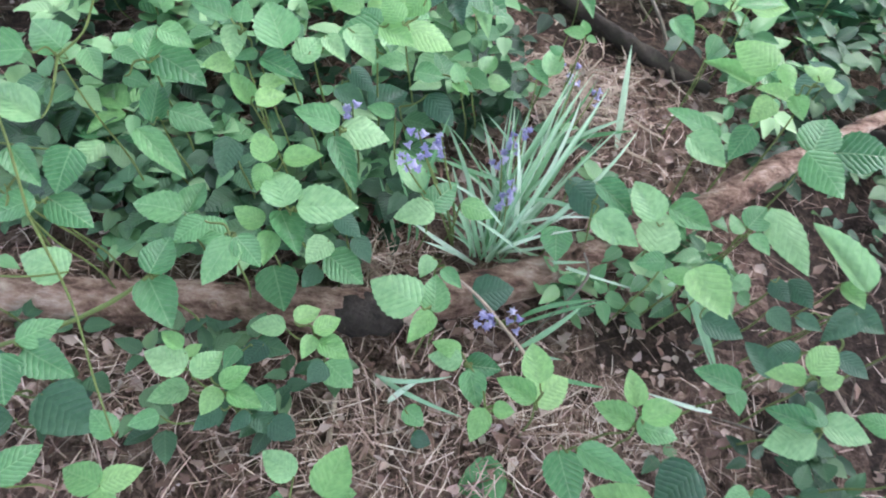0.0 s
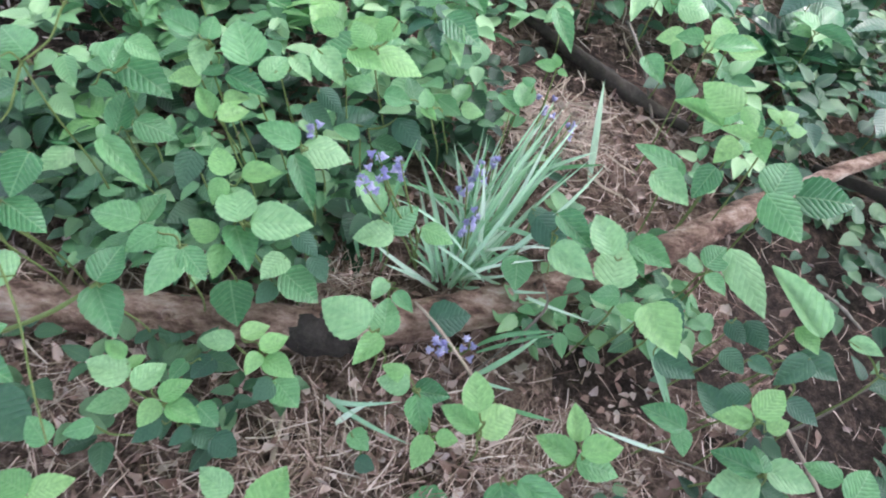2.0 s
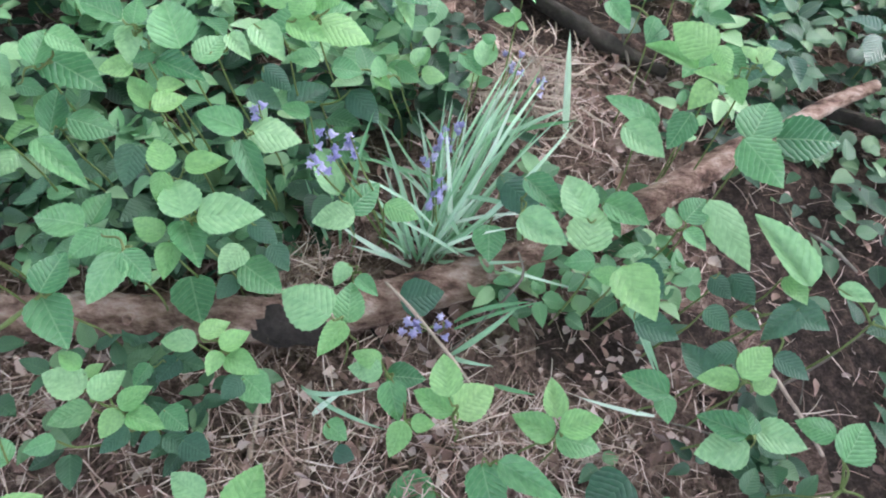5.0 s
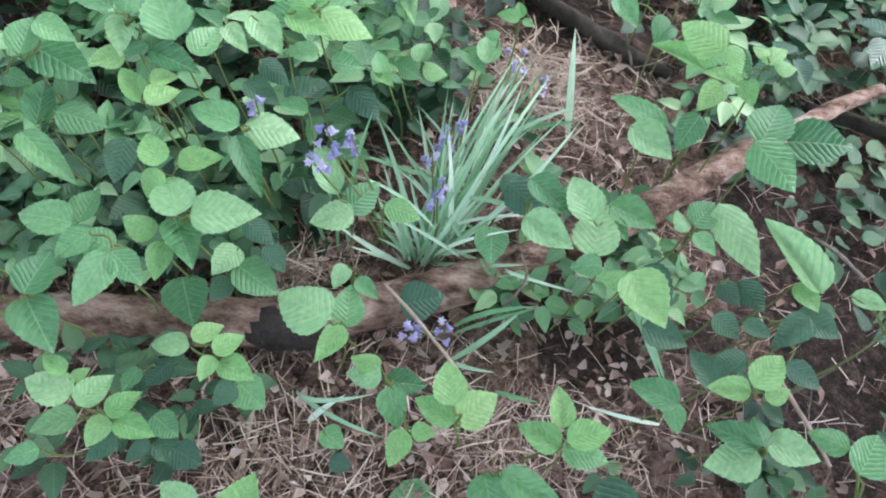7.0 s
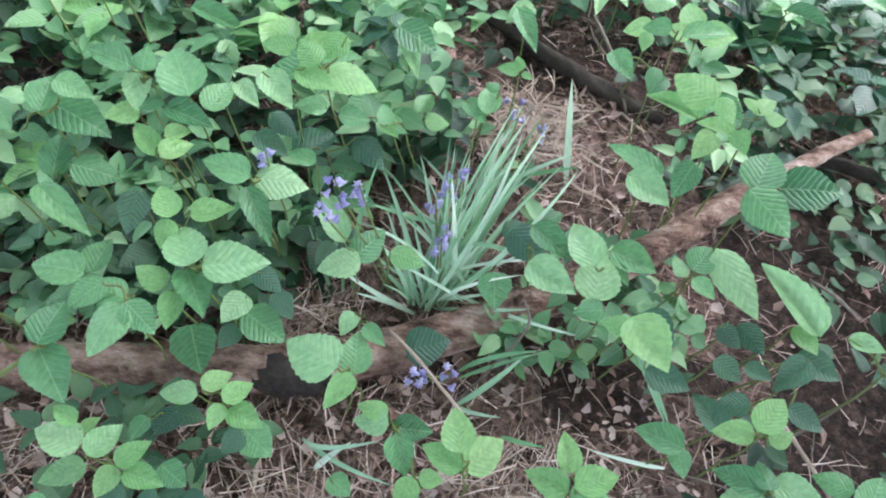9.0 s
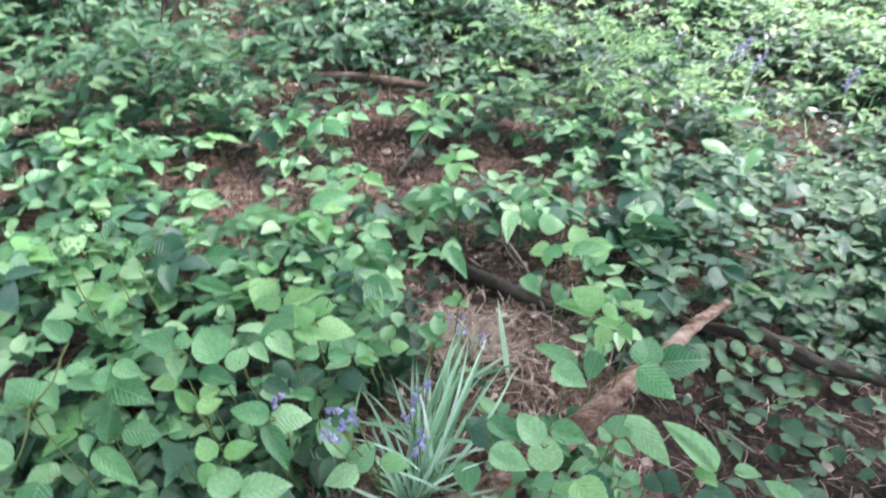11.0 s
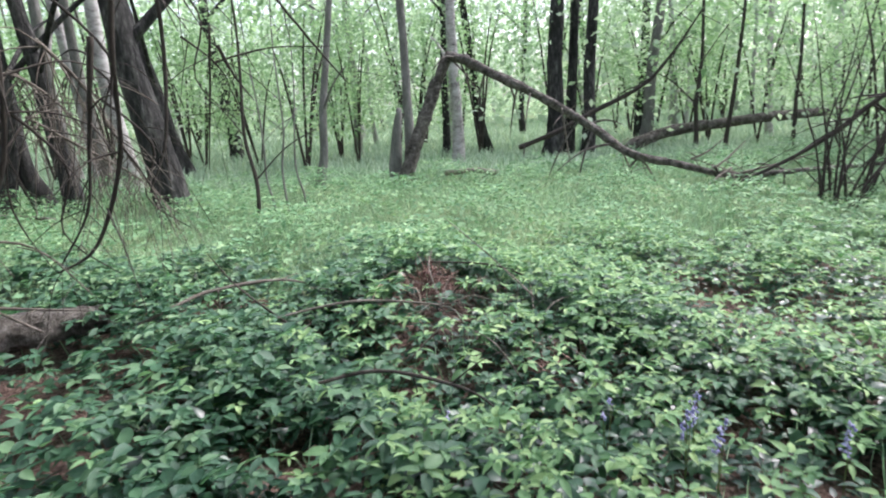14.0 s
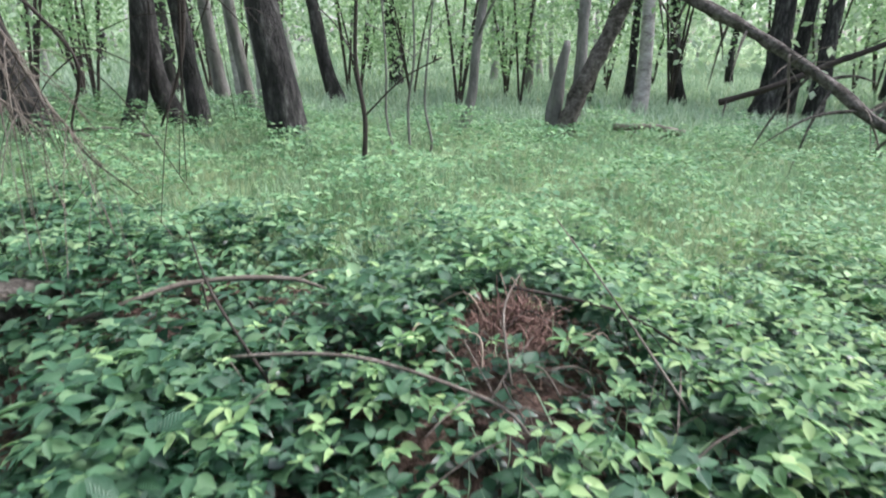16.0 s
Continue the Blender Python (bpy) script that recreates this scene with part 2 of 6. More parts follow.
def mesh_object(name, verts, faces, mats, parent=None, smooth=True, index=None, uv=None):
    me = bpy.data.meshes.new(name)
    verts = np.asarray(verts, np.float32).reshape(-1, 3)
    faces = np.asarray(faces, np.int32)
    n, k = faces.shape
    me.vertices.add(len(verts))
    me.vertices.foreach_set("co", verts.ravel())
    me.loops.add(n * k)
    me.loops.foreach_set("vertex_index", faces.ravel())
    me.polygons.add(n)
    me.polygons.foreach_set("loop_start", np.arange(0, n * k, k, dtype=np.int32))
    me.polygons.foreach_set("use_smooth", np.full(n, smooth))
    for m in mats:
        me.materials.append(m)
    if index is not None:
        me.polygons.foreach_set("material_index", np.asarray(index, np.int32))
    if uv is not None:
        layer = me.uv_layers.new(name="UVMap")
        layer.data.foreach_set("uv", np.asarray(uv, np.float32)[faces.ravel()].ravel())
    me.update(calc_edges=True)
    ob = new(name, me)
    ob.parent = parent
    return ob


def dark_floor(x, y):
    """Where the ground is dark earth, or litter painted dark for the shade on it."""
    hit = np.zeros(np.shape(x), bool)
    for cx, c_y, rx, ry in ((1.5, 1.05, 0.55, 0.75), (0.78, 0.95, 0.16, 0.14), (0.75, 2.0, 0.35, 0.2), (-0.95, 1.5, 0.4, 0.25), (0.35, 3.2, 0.75, 0.5), (2.45, 4.95, 0.4, 0.3), (2.0, 5.5, 0.35, 0.25)):
        hit |= ((x - cx) / rx) ** 2 + ((y - c_y) / ry) ** 2 < 0.8 + 0.3 * np.sin(17 * x + 5 * y) + 0.2 * np.sin(23 * y - 9 * x)
    return hit


side = np.concatenate([-np.geomspace(260, 5.2, 36), np.arange(-5, 10, 0.09), np.geomspace(10.2, 260, 36)])
ahead = np.concatenate([-np.geomspace(120, 2.2, 24), np.arange(-2, 14, 0.09), np.geomspace(14.2, 300, 40)])
GX, GY = np.meshgrid(side, ahead)
GZ = ground_z(GX, GY)
near = (np.abs(GX - 2) < 9) & (GY < 15) & (GY > -3)
GZ = GZ + near * RNG.normal(0, 0.006, GX.shape)
nx, ny = len(side), len(ahead)
idx = np.arange(nx * ny).reshape(ny, nx)
quads = np.stack([idx[:-1, :-1], idx[:-1, 1:], idx[1:, 1:], idx[1:, :-1]], -1).reshape(-1, 4)
cy = (GY[:-1, :-1] + 0.7 * np.sin(GX[:-1, :-1] * 0.8)).reshape(-1)
ground = mesh_object("ground", np.stack([GX, GY, GZ], -1), quads, [M_LITTER, M_SOIL, M_HUMUS_SHADE], index=np.where(cy > 7.6, 1, np.where(dark_floor(GX[:-1, :-1].ravel(), GY[:-1, :-1].ravel()), 2, 0)))
tagged(ground, "brown woodland floor of leaf litter, mossy further off", "ground", kind="structure")

# ---- builders ----


def thing(name, label, category, x=0.0, y=0.0, z=0.0, group="", kind=""):
    ob = new(name)
    ob.empty_display_size = 0.05
    ob.matrix_basis = pose(x, y, z)
    return tagged(ob, label, category, group, kind)


def tube_data(pts, radii, sides=8, rough=0.0, seed=0, steps=5):
    """Verts and quads of a bent, tapering, uneven round limb."""
    rng = np.random.default_rng(seed)
    pts = np.asarray(pts, float)
    dense, rad = [], []
    n = len(pts)
    for i in range(n - 1):
        p0, p1, p2, p3 = pts[max(i - 1, 0)], pts[i], pts[i + 1], pts[min(i + 2, n - 1)]
        for s in range(steps + (i == n - 2)):
            t = s / steps
            dense.append(0.5 * (2 * p1 + (p2 - p0) * t + (2 * p0 - 5 * p1 + 4 * p2 - p3) * t * t + (3 * p1 - p0 - 3 * p2 + p3) * t ** 3))
            rad.append(radii[i] + (radii[i + 1] - radii[i]) * t)
    dense, rad = np.array(dense), np.array(rad)
    tan = np.gradient(dense, axis=0)
    tan /= np.linalg.norm(tan, axis=1)[:, None] + 1e-9
    up = np.array([0.13, 0.21, 0.97]) if abs(tan[0][2]) < 0.9 else np.array([1.0, 0.1, 0.0])
    a = np.cross(tan, up)
    a /= np.linalg.norm(a, axis=1)[:, None] + 1e-9
    b = np.cross(tan, a)
    ang = np.linspace(0, 2 * np.pi, sides, endpoint=False)
    wob = 1 + rough * rng.normal(0, 1, (len(dense), sides))
    ring = dense[:, None, :] + (rad[:, None] * wob)[:, :, None] * (np.cos(ang)[None, :, None] * a[:, None, :] + np.sin(ang)[None, :, None] * b[:, None, :])
    m = len(dense)
    i = np.arange(m * sides).reshape(m, sides)
    q = np.stack([i[:-1], np.roll(i, -1, 1)[:-1], np.roll(i, -1, 1)[1:], i[1:]], -1).reshape(-1, 4)
    verts = np.concatenate([ring.reshape(-1, 3), dense[:1], dense[-1:]])
    c0, c1 = m * sides, m * sides + 1
    caps = [(c0, i[0][(k + 1) % sides], i[0][k], c0) for k in range(sides)] + [(c1, i[-1][k], i[-1][(k + 1) % sides], c1) for k in range(sides)]
    return verts, q, np.array([c[:3] for c in caps])


def tube(name, pts, radii, mat, parent=None, sides=8, rough=0.0, seed=0, at=None, steps=5):
    v, q, caps = tube_data(pts, radii, sides, rough, seed, steps)
    if at is not None:
        v = v - np.asarray(at)
    tri = np.concatenate([q[:, [0, 1, 2]], q[:, [0, 2, 3]], caps])
    return mesh_object(name, v, tri, [mat], parent)


def part(name, me, parent, m, label=""):
    ob = new(name, me)
    ob.parent = parent
    ob.matrix_basis = m
    return tagged(ob, label)


def leaflet_mesh(name, mat, width=0.62, rows=12, teeth=0.05, cup=0.10, curl=0.16, heart=0.0):
    """One leaflet, 1 long, base at the origin, tip at +y, pleated along its side veins."""
    vs, uvs, fs = [], [], []
    cols = (-1, -0.55, 0, 0.55, 1) if rows > 7 else (-1, 0, 1)
    for i in range(rows + 1):
        t = 0.5 - 0.5 * math.cos(math.pi * (i / rows) ** 0.92)
        w = width * 0.5 * t ** 0.48 * (1 - t) ** 0.98 / 0.394 + 0.002
        w *= 1 + teeth * (1 if i % 2 else -1) * (0 < i < rows) * (0.5 + 0.5 * t)
        for c in cols:
            back = heart * (abs(c) ** 1.4) * (1 - t) ** 3
            pleat = 0.006 * (1 if i % 2 else -1) * (0.9 if abs(c) == 0.55 else 0.4 * abs(c))
            z = cup * w * 2.6 * abs(c) + 0.02 * math.sin(7 * t + 2 * c) * abs(c) - curl * t * t + pleat * (0.15 < t < 0.92)
            vs.append((c * w, t - back + 0.03 * abs(c) * (1 - t), z))
            uvs.append((0.5 + 0.5 * c * w / (width * 0.5), t))
    n = len(cols)
    for i in range(rows):
        for k in range(n - 1):
            a = i * n + k
            fs.append((a, a + 1, a + n + 1, a + n))
    if mat is None:
        return np.array(vs), np.array(fs), np.array(uvs)
    ob = mesh_object(name, vs, fs, [mat], uv=uvs)
    me = ob.data
    bpy.data.objects.remove(ob)
    return me


LEAFLETS = {}
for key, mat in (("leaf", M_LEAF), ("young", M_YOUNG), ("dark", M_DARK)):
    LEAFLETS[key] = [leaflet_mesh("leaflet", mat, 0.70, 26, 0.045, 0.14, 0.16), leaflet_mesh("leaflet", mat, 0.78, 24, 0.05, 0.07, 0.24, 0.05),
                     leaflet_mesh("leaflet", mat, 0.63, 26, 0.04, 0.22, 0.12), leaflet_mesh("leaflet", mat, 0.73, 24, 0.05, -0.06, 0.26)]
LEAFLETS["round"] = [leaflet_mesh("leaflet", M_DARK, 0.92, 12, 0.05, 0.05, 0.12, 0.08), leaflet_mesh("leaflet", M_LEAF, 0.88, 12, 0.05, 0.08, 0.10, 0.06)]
stub = tube("stem", [(0, 0, 0), (0.05, 0.03, 0.4), (0.02, -0.02, 0.75), (0, 0, 1)], (0.012, 0.010, 0.009, 0.007), M_STEM, sides=5)
STEM = stub.data
bpy.data.objects.remove(stub)


def stem_part(parent, start, end):
    d = Vector(end) - Vector(start)
    q = Vector((0, 0, 1)).rotation_difference(d.normalized())
    s = d.length
    m = Matrix.Translation(start) @ q.to_matrix().to_4x4() @ Matrix.Diagonal((0.22, 0.22, s, 1))
    return part("stem", STEM, parent, m)


def sprig(x, y, z, leaves, tone="leaf", label="", foot=(0.05, 0.04)):
    """A bramble shoot: its foot on the ground, leaflets (heading, length, droop) at its tip. Heading 0 is +y, 90 is +x."""
    rng = random.Random(int(abs(x * 9173 + y * 5717 + z * 331)))
    fx, fy = x + foot[0] * rng.uniform(-1, 1), y + foot[1] * rng.uniform(0, 1.6)
    gz = float(ground_z(fx, fy))
    top = z - gz
    label = label or {"young": "young bright green bramble shoot growing from the litter", "dark": "low dark green bramble leaves near the litter",
                      "round": "low round dark green leaves near the litter"}.get(tone, "green bramble shoot with toothed ribbed leaflets")
    plant = thing("bramble_plant", label, "bramble", fx, fy, gz, "bramble plants in the undergrowth")
    jx, jy = x - fx, y - fy
    if top > 0.02:
        stem_part(plant, (0, 0, -0.01), (jx, jy, top))
    for k, leaf in enumerate(leaves):
        h, size = leaf[0], leaf[1] * 1.12
        droop = leaf[2] if len(leaf) > 2 else rng.uniform(-6, 17)
        a = radians(h)
        gap = 0.012 if len(leaves) > 1 else 0.0
        base = Vector((jx + gap * math.sin(a), jy + gap * math.cos(a), top + rng.uniform(-0.006, 0.006)))
        m = Matrix.Translation(base) @ pose(0, 0, 0, -droop, rng.uniform(-24, 24), -h + rng.uniform(-6, 6)) @ Matrix.Diagonal((size * rng.uniform(0.9, 1.08), size, size, 1))
        part("leaflet", rng.choice(LEAFLETS[tone]), plant, m)
    return plant

# ---- the fallen log ----
LOG = [(-1.500, 0.800, -0.050), (-0.900, 0.830, -0.048), (-0.424, 0.865, -0.046), (-0.285, 0.878, -0.046), (-0.102, 0.897, -0.046), (0.052, 0.908, -0.047), (0.185, 0.925, -0.048), (0.338, 0.975, -0.048), (0.509, 1.045, -0.047), (0.691, 1.138, -0.046), (0.890, 1.262, -0.045), (1.037, 1.370, -0.043), (1.164, 1.465, -0.040), (1.279, 1.534, -0.035), (1.438, 1.646, -0.020), (1.562, 1.707, 0.000)]
log = thing("fallen_log", "rotting barkless pale log with dark patches on the litter", "log", 0.05, 0.91, -0.048)
tube("trunk", LOG, (0.050, 0.050, 0.050, 0.050, 0.049, 0.048, 0.047, 0.045, 0.044, 0.042, 0.038, 0.036, 0.033, 0.027, 0.021, 0.016), M_LOG, log, 22, 0.05, 3, at=(0.05, 0.91, -0.048), steps=12)
tube("rot_patch", [(0.085, 0.897, -0.042), (0.14, 0.908, -0.043), (0.20, 0.918, -0.045), (0.235, 0.93, -0.046)], (0.034, 0.051, 0.050, 0.034), M_ROT, log, 14, 0.07, 5, at=(0.05, 0.91, -0.048))["label"] = "black rotten patch"
for p, q in (((-0.15, 0.88, -0.01), (-0.13, 0.85, 0.03)), ((0.60, 1.09, -0.02), (0.62, 1.10, 0.03))):
    tube("knot", [p, q], (0.014, 0.006), M_LOG, log, 8, 0.08, 2, at=(0.05, 0.91, -0.048))
dark_log = thing("fallen_branch", "dark bark-covered dead branch half sunk in the litter", "branch", 1.63, 1.65, -0.1)
tube("limb", [(1.42, 1.72, -0.10), (1.634, 1.65, -0.095), (1.723, 1.60, -0.105), (1.83, 1.51, -0.12), (1.98, 1.45, -0.13), (2.12, 1.36, -0.15)], (0.014, 0.024, 0.028, 0.027, 0.022, 0.012), M_TWIG, dark_log, 14, 0.2, 8, at=(1.63, 1.65, -0.1))
old = thing("fallen_branch", "dark dead branch lying in the litter beyond the bluebells", "branch", 0.8, 1.93, -0.08)
tube("limb", [(0.52, 2.17, -0.06), (0.69, 2.03, -0.065), (0.80, 1.935, -0.07), (0.91, 1.86, -0.08), (1.05, 1.80, -0.10)], (0.014, 0.024, 0.026, 0.024, 0.014), M_TWIG, old, 12, 0.12, 4, at=(0.8, 1.93, -0.08))

# ---- bramble shoots round the log ----
def shoot(x, y, z, tone, *leaves):
    """A bramble shoot whose leaf joint is at (x, y, z); each leaf: base offset, length, turns."""
    rng = random.Random(int(abs(x * 9173 + y * 5717 + z * 331)))
    fx, fy = x + 0.04 * rng.uniform(-1, 1), y + 0.05 * rng.uniform(0, 1)
    gz = float(ground_z(fx, fy))
    plant = thing("bramble_plant", SHOOT_LABELS[tone], "bramble", fx, fy, gz, "bramble plants in the undergrowth")
    joint = Vector((x - fx, y - fy, z - gz))
    if joint.z > 0.02:
        stem_part(plant, (0, 0, -0.01), joint)
    for dx, dy, dz, size, rx, ry, rz in leaves:
        base = joint + Vector((dx, dy, dz))
        if (base - joint).length > 0.012:
            stem_part(plant, joint - Vector((0, 0, 0.01)), base)
        wide = size * rng.uniform(0.88, 1.08) * (1 if size < 0.115 else 0.62)
        part("leaflet", rng.choice(LEAFLETS[tone]), plant, Matrix.Translation(base) @ pose(0, 0, 0, rx, ry, rz) @ Matrix.Diagonal((wide, size, size, 1)))
    return plant


SHOOT_LABELS = {"leaf": "green bramble shoot with toothed ribbed leaflets", "young": "young bright green bramble shoot growing from the litter",
                "dark": "low dark green bramble leaves near the litter", "round": "low round dark green leaves near the litter"}
shoot(0.023, 0.957, 0.245, "leaf", (0.014, 0.000, 0.004, 0.112, 0, 16, -78), (0.000, -0.005, 0.014, 0.092, 5, 3, 27), (-0.020, 0.009, -0.024, 0.098, 0, -15, -148))
shoot(-0.010, 0.926, 0.217, "young", (-0.007, 0.002, 0.008, 0.065, 18, -7, 64), (0.007, -0.002, 0.000, 0.065, -15, -14, -179))
shoot(-0.055, 0.877, 0.261, "leaf", (0.025, -0.030, 0.044, 0.087, -8, -8, 156), (0.027, -0.028, 0.042, 0.061, -25, -5, -122), (-0.025, 0.028, -0.051, 0.073, 20, -12, 74), (-0.064, 0.045, -0.034, 0.064, -2, -18, 137))
shoot(-0.186, 0.969, 0.169, "leaf", (-0.002, -0.003, 0.010, 0.097, 9, -7, 84), (0.002, 0.003, -0.002, 0.077, 8, 7, -9))
shoot(-0.188, 0.814, 0.203, "leaf", (0.008, -0.004, 0.017, 0.077, 10, 19, -7), (-0.008, 0.004, -0.009, 0.101, -18, -7, -141))
shoot(-0.301, 1.103, 0.237, "leaf", (0.000, 0.000, 0.004, 0.131, -16, 7, -126))
shoot(-0.260, 1.126, 0.251, "leaf", (-0.016, -0.011, -0.005, 0.093, 23, 25, 12), (0.016, 0.011, 0.013, 0.084, -11, 12, -94))
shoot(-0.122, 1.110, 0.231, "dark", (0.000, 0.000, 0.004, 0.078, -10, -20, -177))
shoot(-0.024, 1.029, 0.270, "young", (0.018, 0.020, -0.010, 0.077, -1, 18, -67), (-0.006, -0.000, 0.004, 0.052, -20, -12, 175), (0.000, 0.000, 0.012, 0.063, 21, 3, 32))
shoot(0.071, 1.126, 0.255, "leaf", (0.000, 0.000, 0.004, 0.119, -19, -3, -146))
shoot(0.085, 1.132, 0.273, "leaf", (0.004, -0.013, 0.019, 0.093, 13, -14, 73), (-0.004, 0.013, -0.011, 0.098, 0, 12, -90))
shoot(-0.028, 1.224, 0.364, "leaf", (0.000, 0.000, 0.004, 0.110, 22, -1, 28))
shoot(-0.116, 1.246, 0.383, "leaf", (-0.009, 0.002, 0.020, 0.083, 14, -13, 71), (0.009, -0.002, 0.016, 0.052, 28, 9, 6), (-0.011, 0.022, -0.008, 0.071, -19, -4, -174), (0.038, -0.021, -0.028, 0.044, 2, -13, 115))
shoot(-0.127, 1.217, 0.322, "young", (0.000, 0.000, 0.004, 0.057, 13, -21, 104))
shoot(0.014, 1.259, 0.344, "leaf", (-0.018, -0.037, 0.002, 0.074, 15, 17, -24), (0.018, 0.037, 0.006, 0.066, -13, 13, -137))
shoot(0.131, 1.317, 0.318, "leaf", (-0.061, 0.011, 0.032, 0.088, -22, 4, -131), (0.061, -0.011, -0.024, 0.064, 11, -23, 91))
shoot(0.178, 1.355, 0.360, "young", (-0.047, -0.019, -0.004, 0.080, -13, 18, -108), (-0.001, -0.021, 0.012, 0.072, 22, -15, 36), (0.043, 0.049, 0.030, 0.065, -16, -28, 144), (0.001, 0.019, -0.029, 0.107, -7, 9, -97))
shoot(-0.270, 1.188, 0.348, "leaf", (0.007, -0.029, 0.016, 0.078, 19, 18, 4), (-0.007, 0.021, -0.008, 0.112, -12, 5, -107), (0.018, 0.028, 0.040, 0.067, -19, 15, -103), (-0.053, -0.021, -0.039, 0.047, -11, 12, -96))
shoot(-0.066, 1.144, 0.316, "young", (-0.015, 0.000, -0.019, 0.076, 24, 4, 43), (0.004, -0.022, 0.004, 0.064, -2, 12, -45), (0.000, 0.021, 0.013, 0.049, 3, 13, -66))
shoot(-0.074, 1.214, 0.346, "leaf", (0.000, 0.000, 0.004, 0.089, -13, 11, -103))
shoot(0.060, 1.292, 0.248, "dark", (-0.012, -0.024, -0.004, 0.079, -15, 10, -111), (0.012, 0.024, 0.012, 0.070, -23, 10, -119))
shoot(0.267, 1.065, 0.141, "leaf", (-0.017, 0.019, 0.026, 0.117, 12, -3, 31), (0.000, 0.000, 0.004, 0.089, 14, 19, -35), (0.013, -0.004, 0.003, 0.082, 0, -13, 103))
shoot(0.332, 1.106, 0.118, "young", (0.000, 0.000, 0.004, 0.074, 0, 4, -104))
shoot(0.176, 1.311, 0.180, "dark", (-0.060, -0.026, -0.005, 0.112, -1, 12, -42), (0.060, 0.026, 0.013, 0.087, -14, 12, -134))
shoot(0.179, 1.222, 0.228, "leaf", (0.000, 0.000, 0.004, 0.061, 8, -21, 76))
shoot(0.302, 1.391, 0.192, "leaf", (-0.094, -0.078, 0.080, 0.065, -10, 23, -86), (-0.003, -0.050, 0.040, 0.049, 28, 0, 12), (0.003, 0.050, -0.032, 0.057, 0, 13, -73), (0.054, 0.106, -0.069, 0.070, 12, 2, -22))
shoot(0.328, 1.419, 0.164, "young", (0.041, 0.072, -0.053, 0.063, -5, 19, -82), (-0.041, -0.072, 0.061, 0.046, -10, 14, -123))
shoot(0.313, 1.544, 0.313, "leaf", (0.007, 0.011, -0.005, 0.115, -17, 12, -167), (-0.007, -0.011, 0.013, 0.094, -10, 17, -118))
shoot(0.569, 1.496, 0.267, "young", (0.000, 0.000, 0.004, 0.039, 24, -6, 11), (-0.003, -0.007, 0.006, 0.049, 4, -23, 74), (0.004, 0.003, -0.004, 0.026, -2, 19, -113))
shoot(0.509, 1.500, 0.169, "leaf", (0.000, -0.031, -0.004, 0.080, 23, 4, -7), (-0.052, 0.000, 0.004, 0.073, -13, 11, -134), (0.022, 0.003, 0.041, 0.038, 4, -22, 55))
shoot(1.010, 1.216, 0.269, "leaf", (0.000, 0.000, 0.004, 0.101, 19, -9, -30), (0.050, 0.006, 0.004, 0.110, 18, 20, -92), (-0.030, -0.022, 0.028, 0.112, -6, 23, -144))
shoot(0.830, 1.293, 0.199, "leaf", (0.036, 0.006, -0.002, 0.129, 6, -13, 45), (-0.036, -0.006, 0.010, 0.106, -7, 22, -127))
shoot(0.922, 1.301, 0.235, "leaf", (0.000, 0.000, 0.004, 0.078, -28, -5, 149))
shoot(0.964, 1.374, 0.295, "young", (-0.006, 0.034, 0.013, 0.105, 11, -30, 42), (0.002, 0.081, -0.073, 0.128, 1, -19, 54), (-0.022, 0.000, 0.057, 0.057, -12, 13, -159), (0.019, -0.046, 0.004, 0.076, 0, -8, 61), (0.000, -0.011, -0.026, 0.071, -20, -10, 141))
shoot(1.009, 1.345, 0.335, "young", (-0.026, -0.007, -0.029, 0.057, -13, 26, -172), (-0.001, 0.007, 0.003, 0.052, 25, 5, -58), (0.015, -0.011, 0.005, 0.047, 9, 12, -76), (0.001, 0.007, 0.014, 0.035, 12, -21, 37))
shoot(0.865, 1.539, 0.274, "leaf", (0.000, 0.000, 0.004, 0.052, -23, -3, 162), (-0.101, 0.026, 0.018, 0.081, -10, 19, -151), (0.025, -0.020, -0.007, 0.050, -14, -8, 125))
shoot(0.955, 1.735, 0.233, "leaf", (0.024, 0.025, -0.022, 0.137, 8, 13, -78), (-0.024, -0.025, 0.030, 0.068, -10, -31, 80))
shoot(0.597, 1.113, 0.174, "leaf", (0.004, 0.041, 0.008, 0.100, -6, 12, -130), (-0.004, -0.041, 0.000, 0.106, 2, 25, -124))
shoot(0.564, 1.195, 0.120, "dark", (-0.005, 0.011, 0.002, 0.075, -6, 12, -134), (0.005, -0.011, 0.006, 0.099, -10, 23, -132))
shoot(0.546, 1.115, 0.059, "round", (0.000, 0.000, 0.004, 0.076, -16, 4, -178))
shoot(0.742, 1.088, 0.141, "leaf", (-0.022, -0.017, 0.038, 0.104, 9, -16, 20), (0.022, 0.052, 0.001, 0.099, 4, 16, -116), (0.019, 0.017, -0.001, 0.054, 0, 4, -141), (-0.019, -0.069, 0.007, 0.104, 17, -7, -11))
shoot(0.767, 0.948, 0.197, "young", (0.001, -0.008, -0.003, 0.053, -9, -22, 75), (-0.001, 0.008, 0.011, 0.109, 2, 15, -152))
shoot(0.728, 0.980, 0.175, "leaf", (0.000, 0.000, 0.004, 0.053, -7, -10, 93))
shoot(0.891, 1.067, 0.177, "leaf", (-0.002, 0.000, -0.001, 0.048, 16, -4, 15), (0.000, -0.016, 0.020, 0.054, -2, 10, -135), (0.013, 0.016, 0.004, 0.069, 16, 5, -40))
shoot(0.948, 1.125, 0.196, "leaf", (0.000, 0.000, 0.004, 0.149, -6, 20, -155))
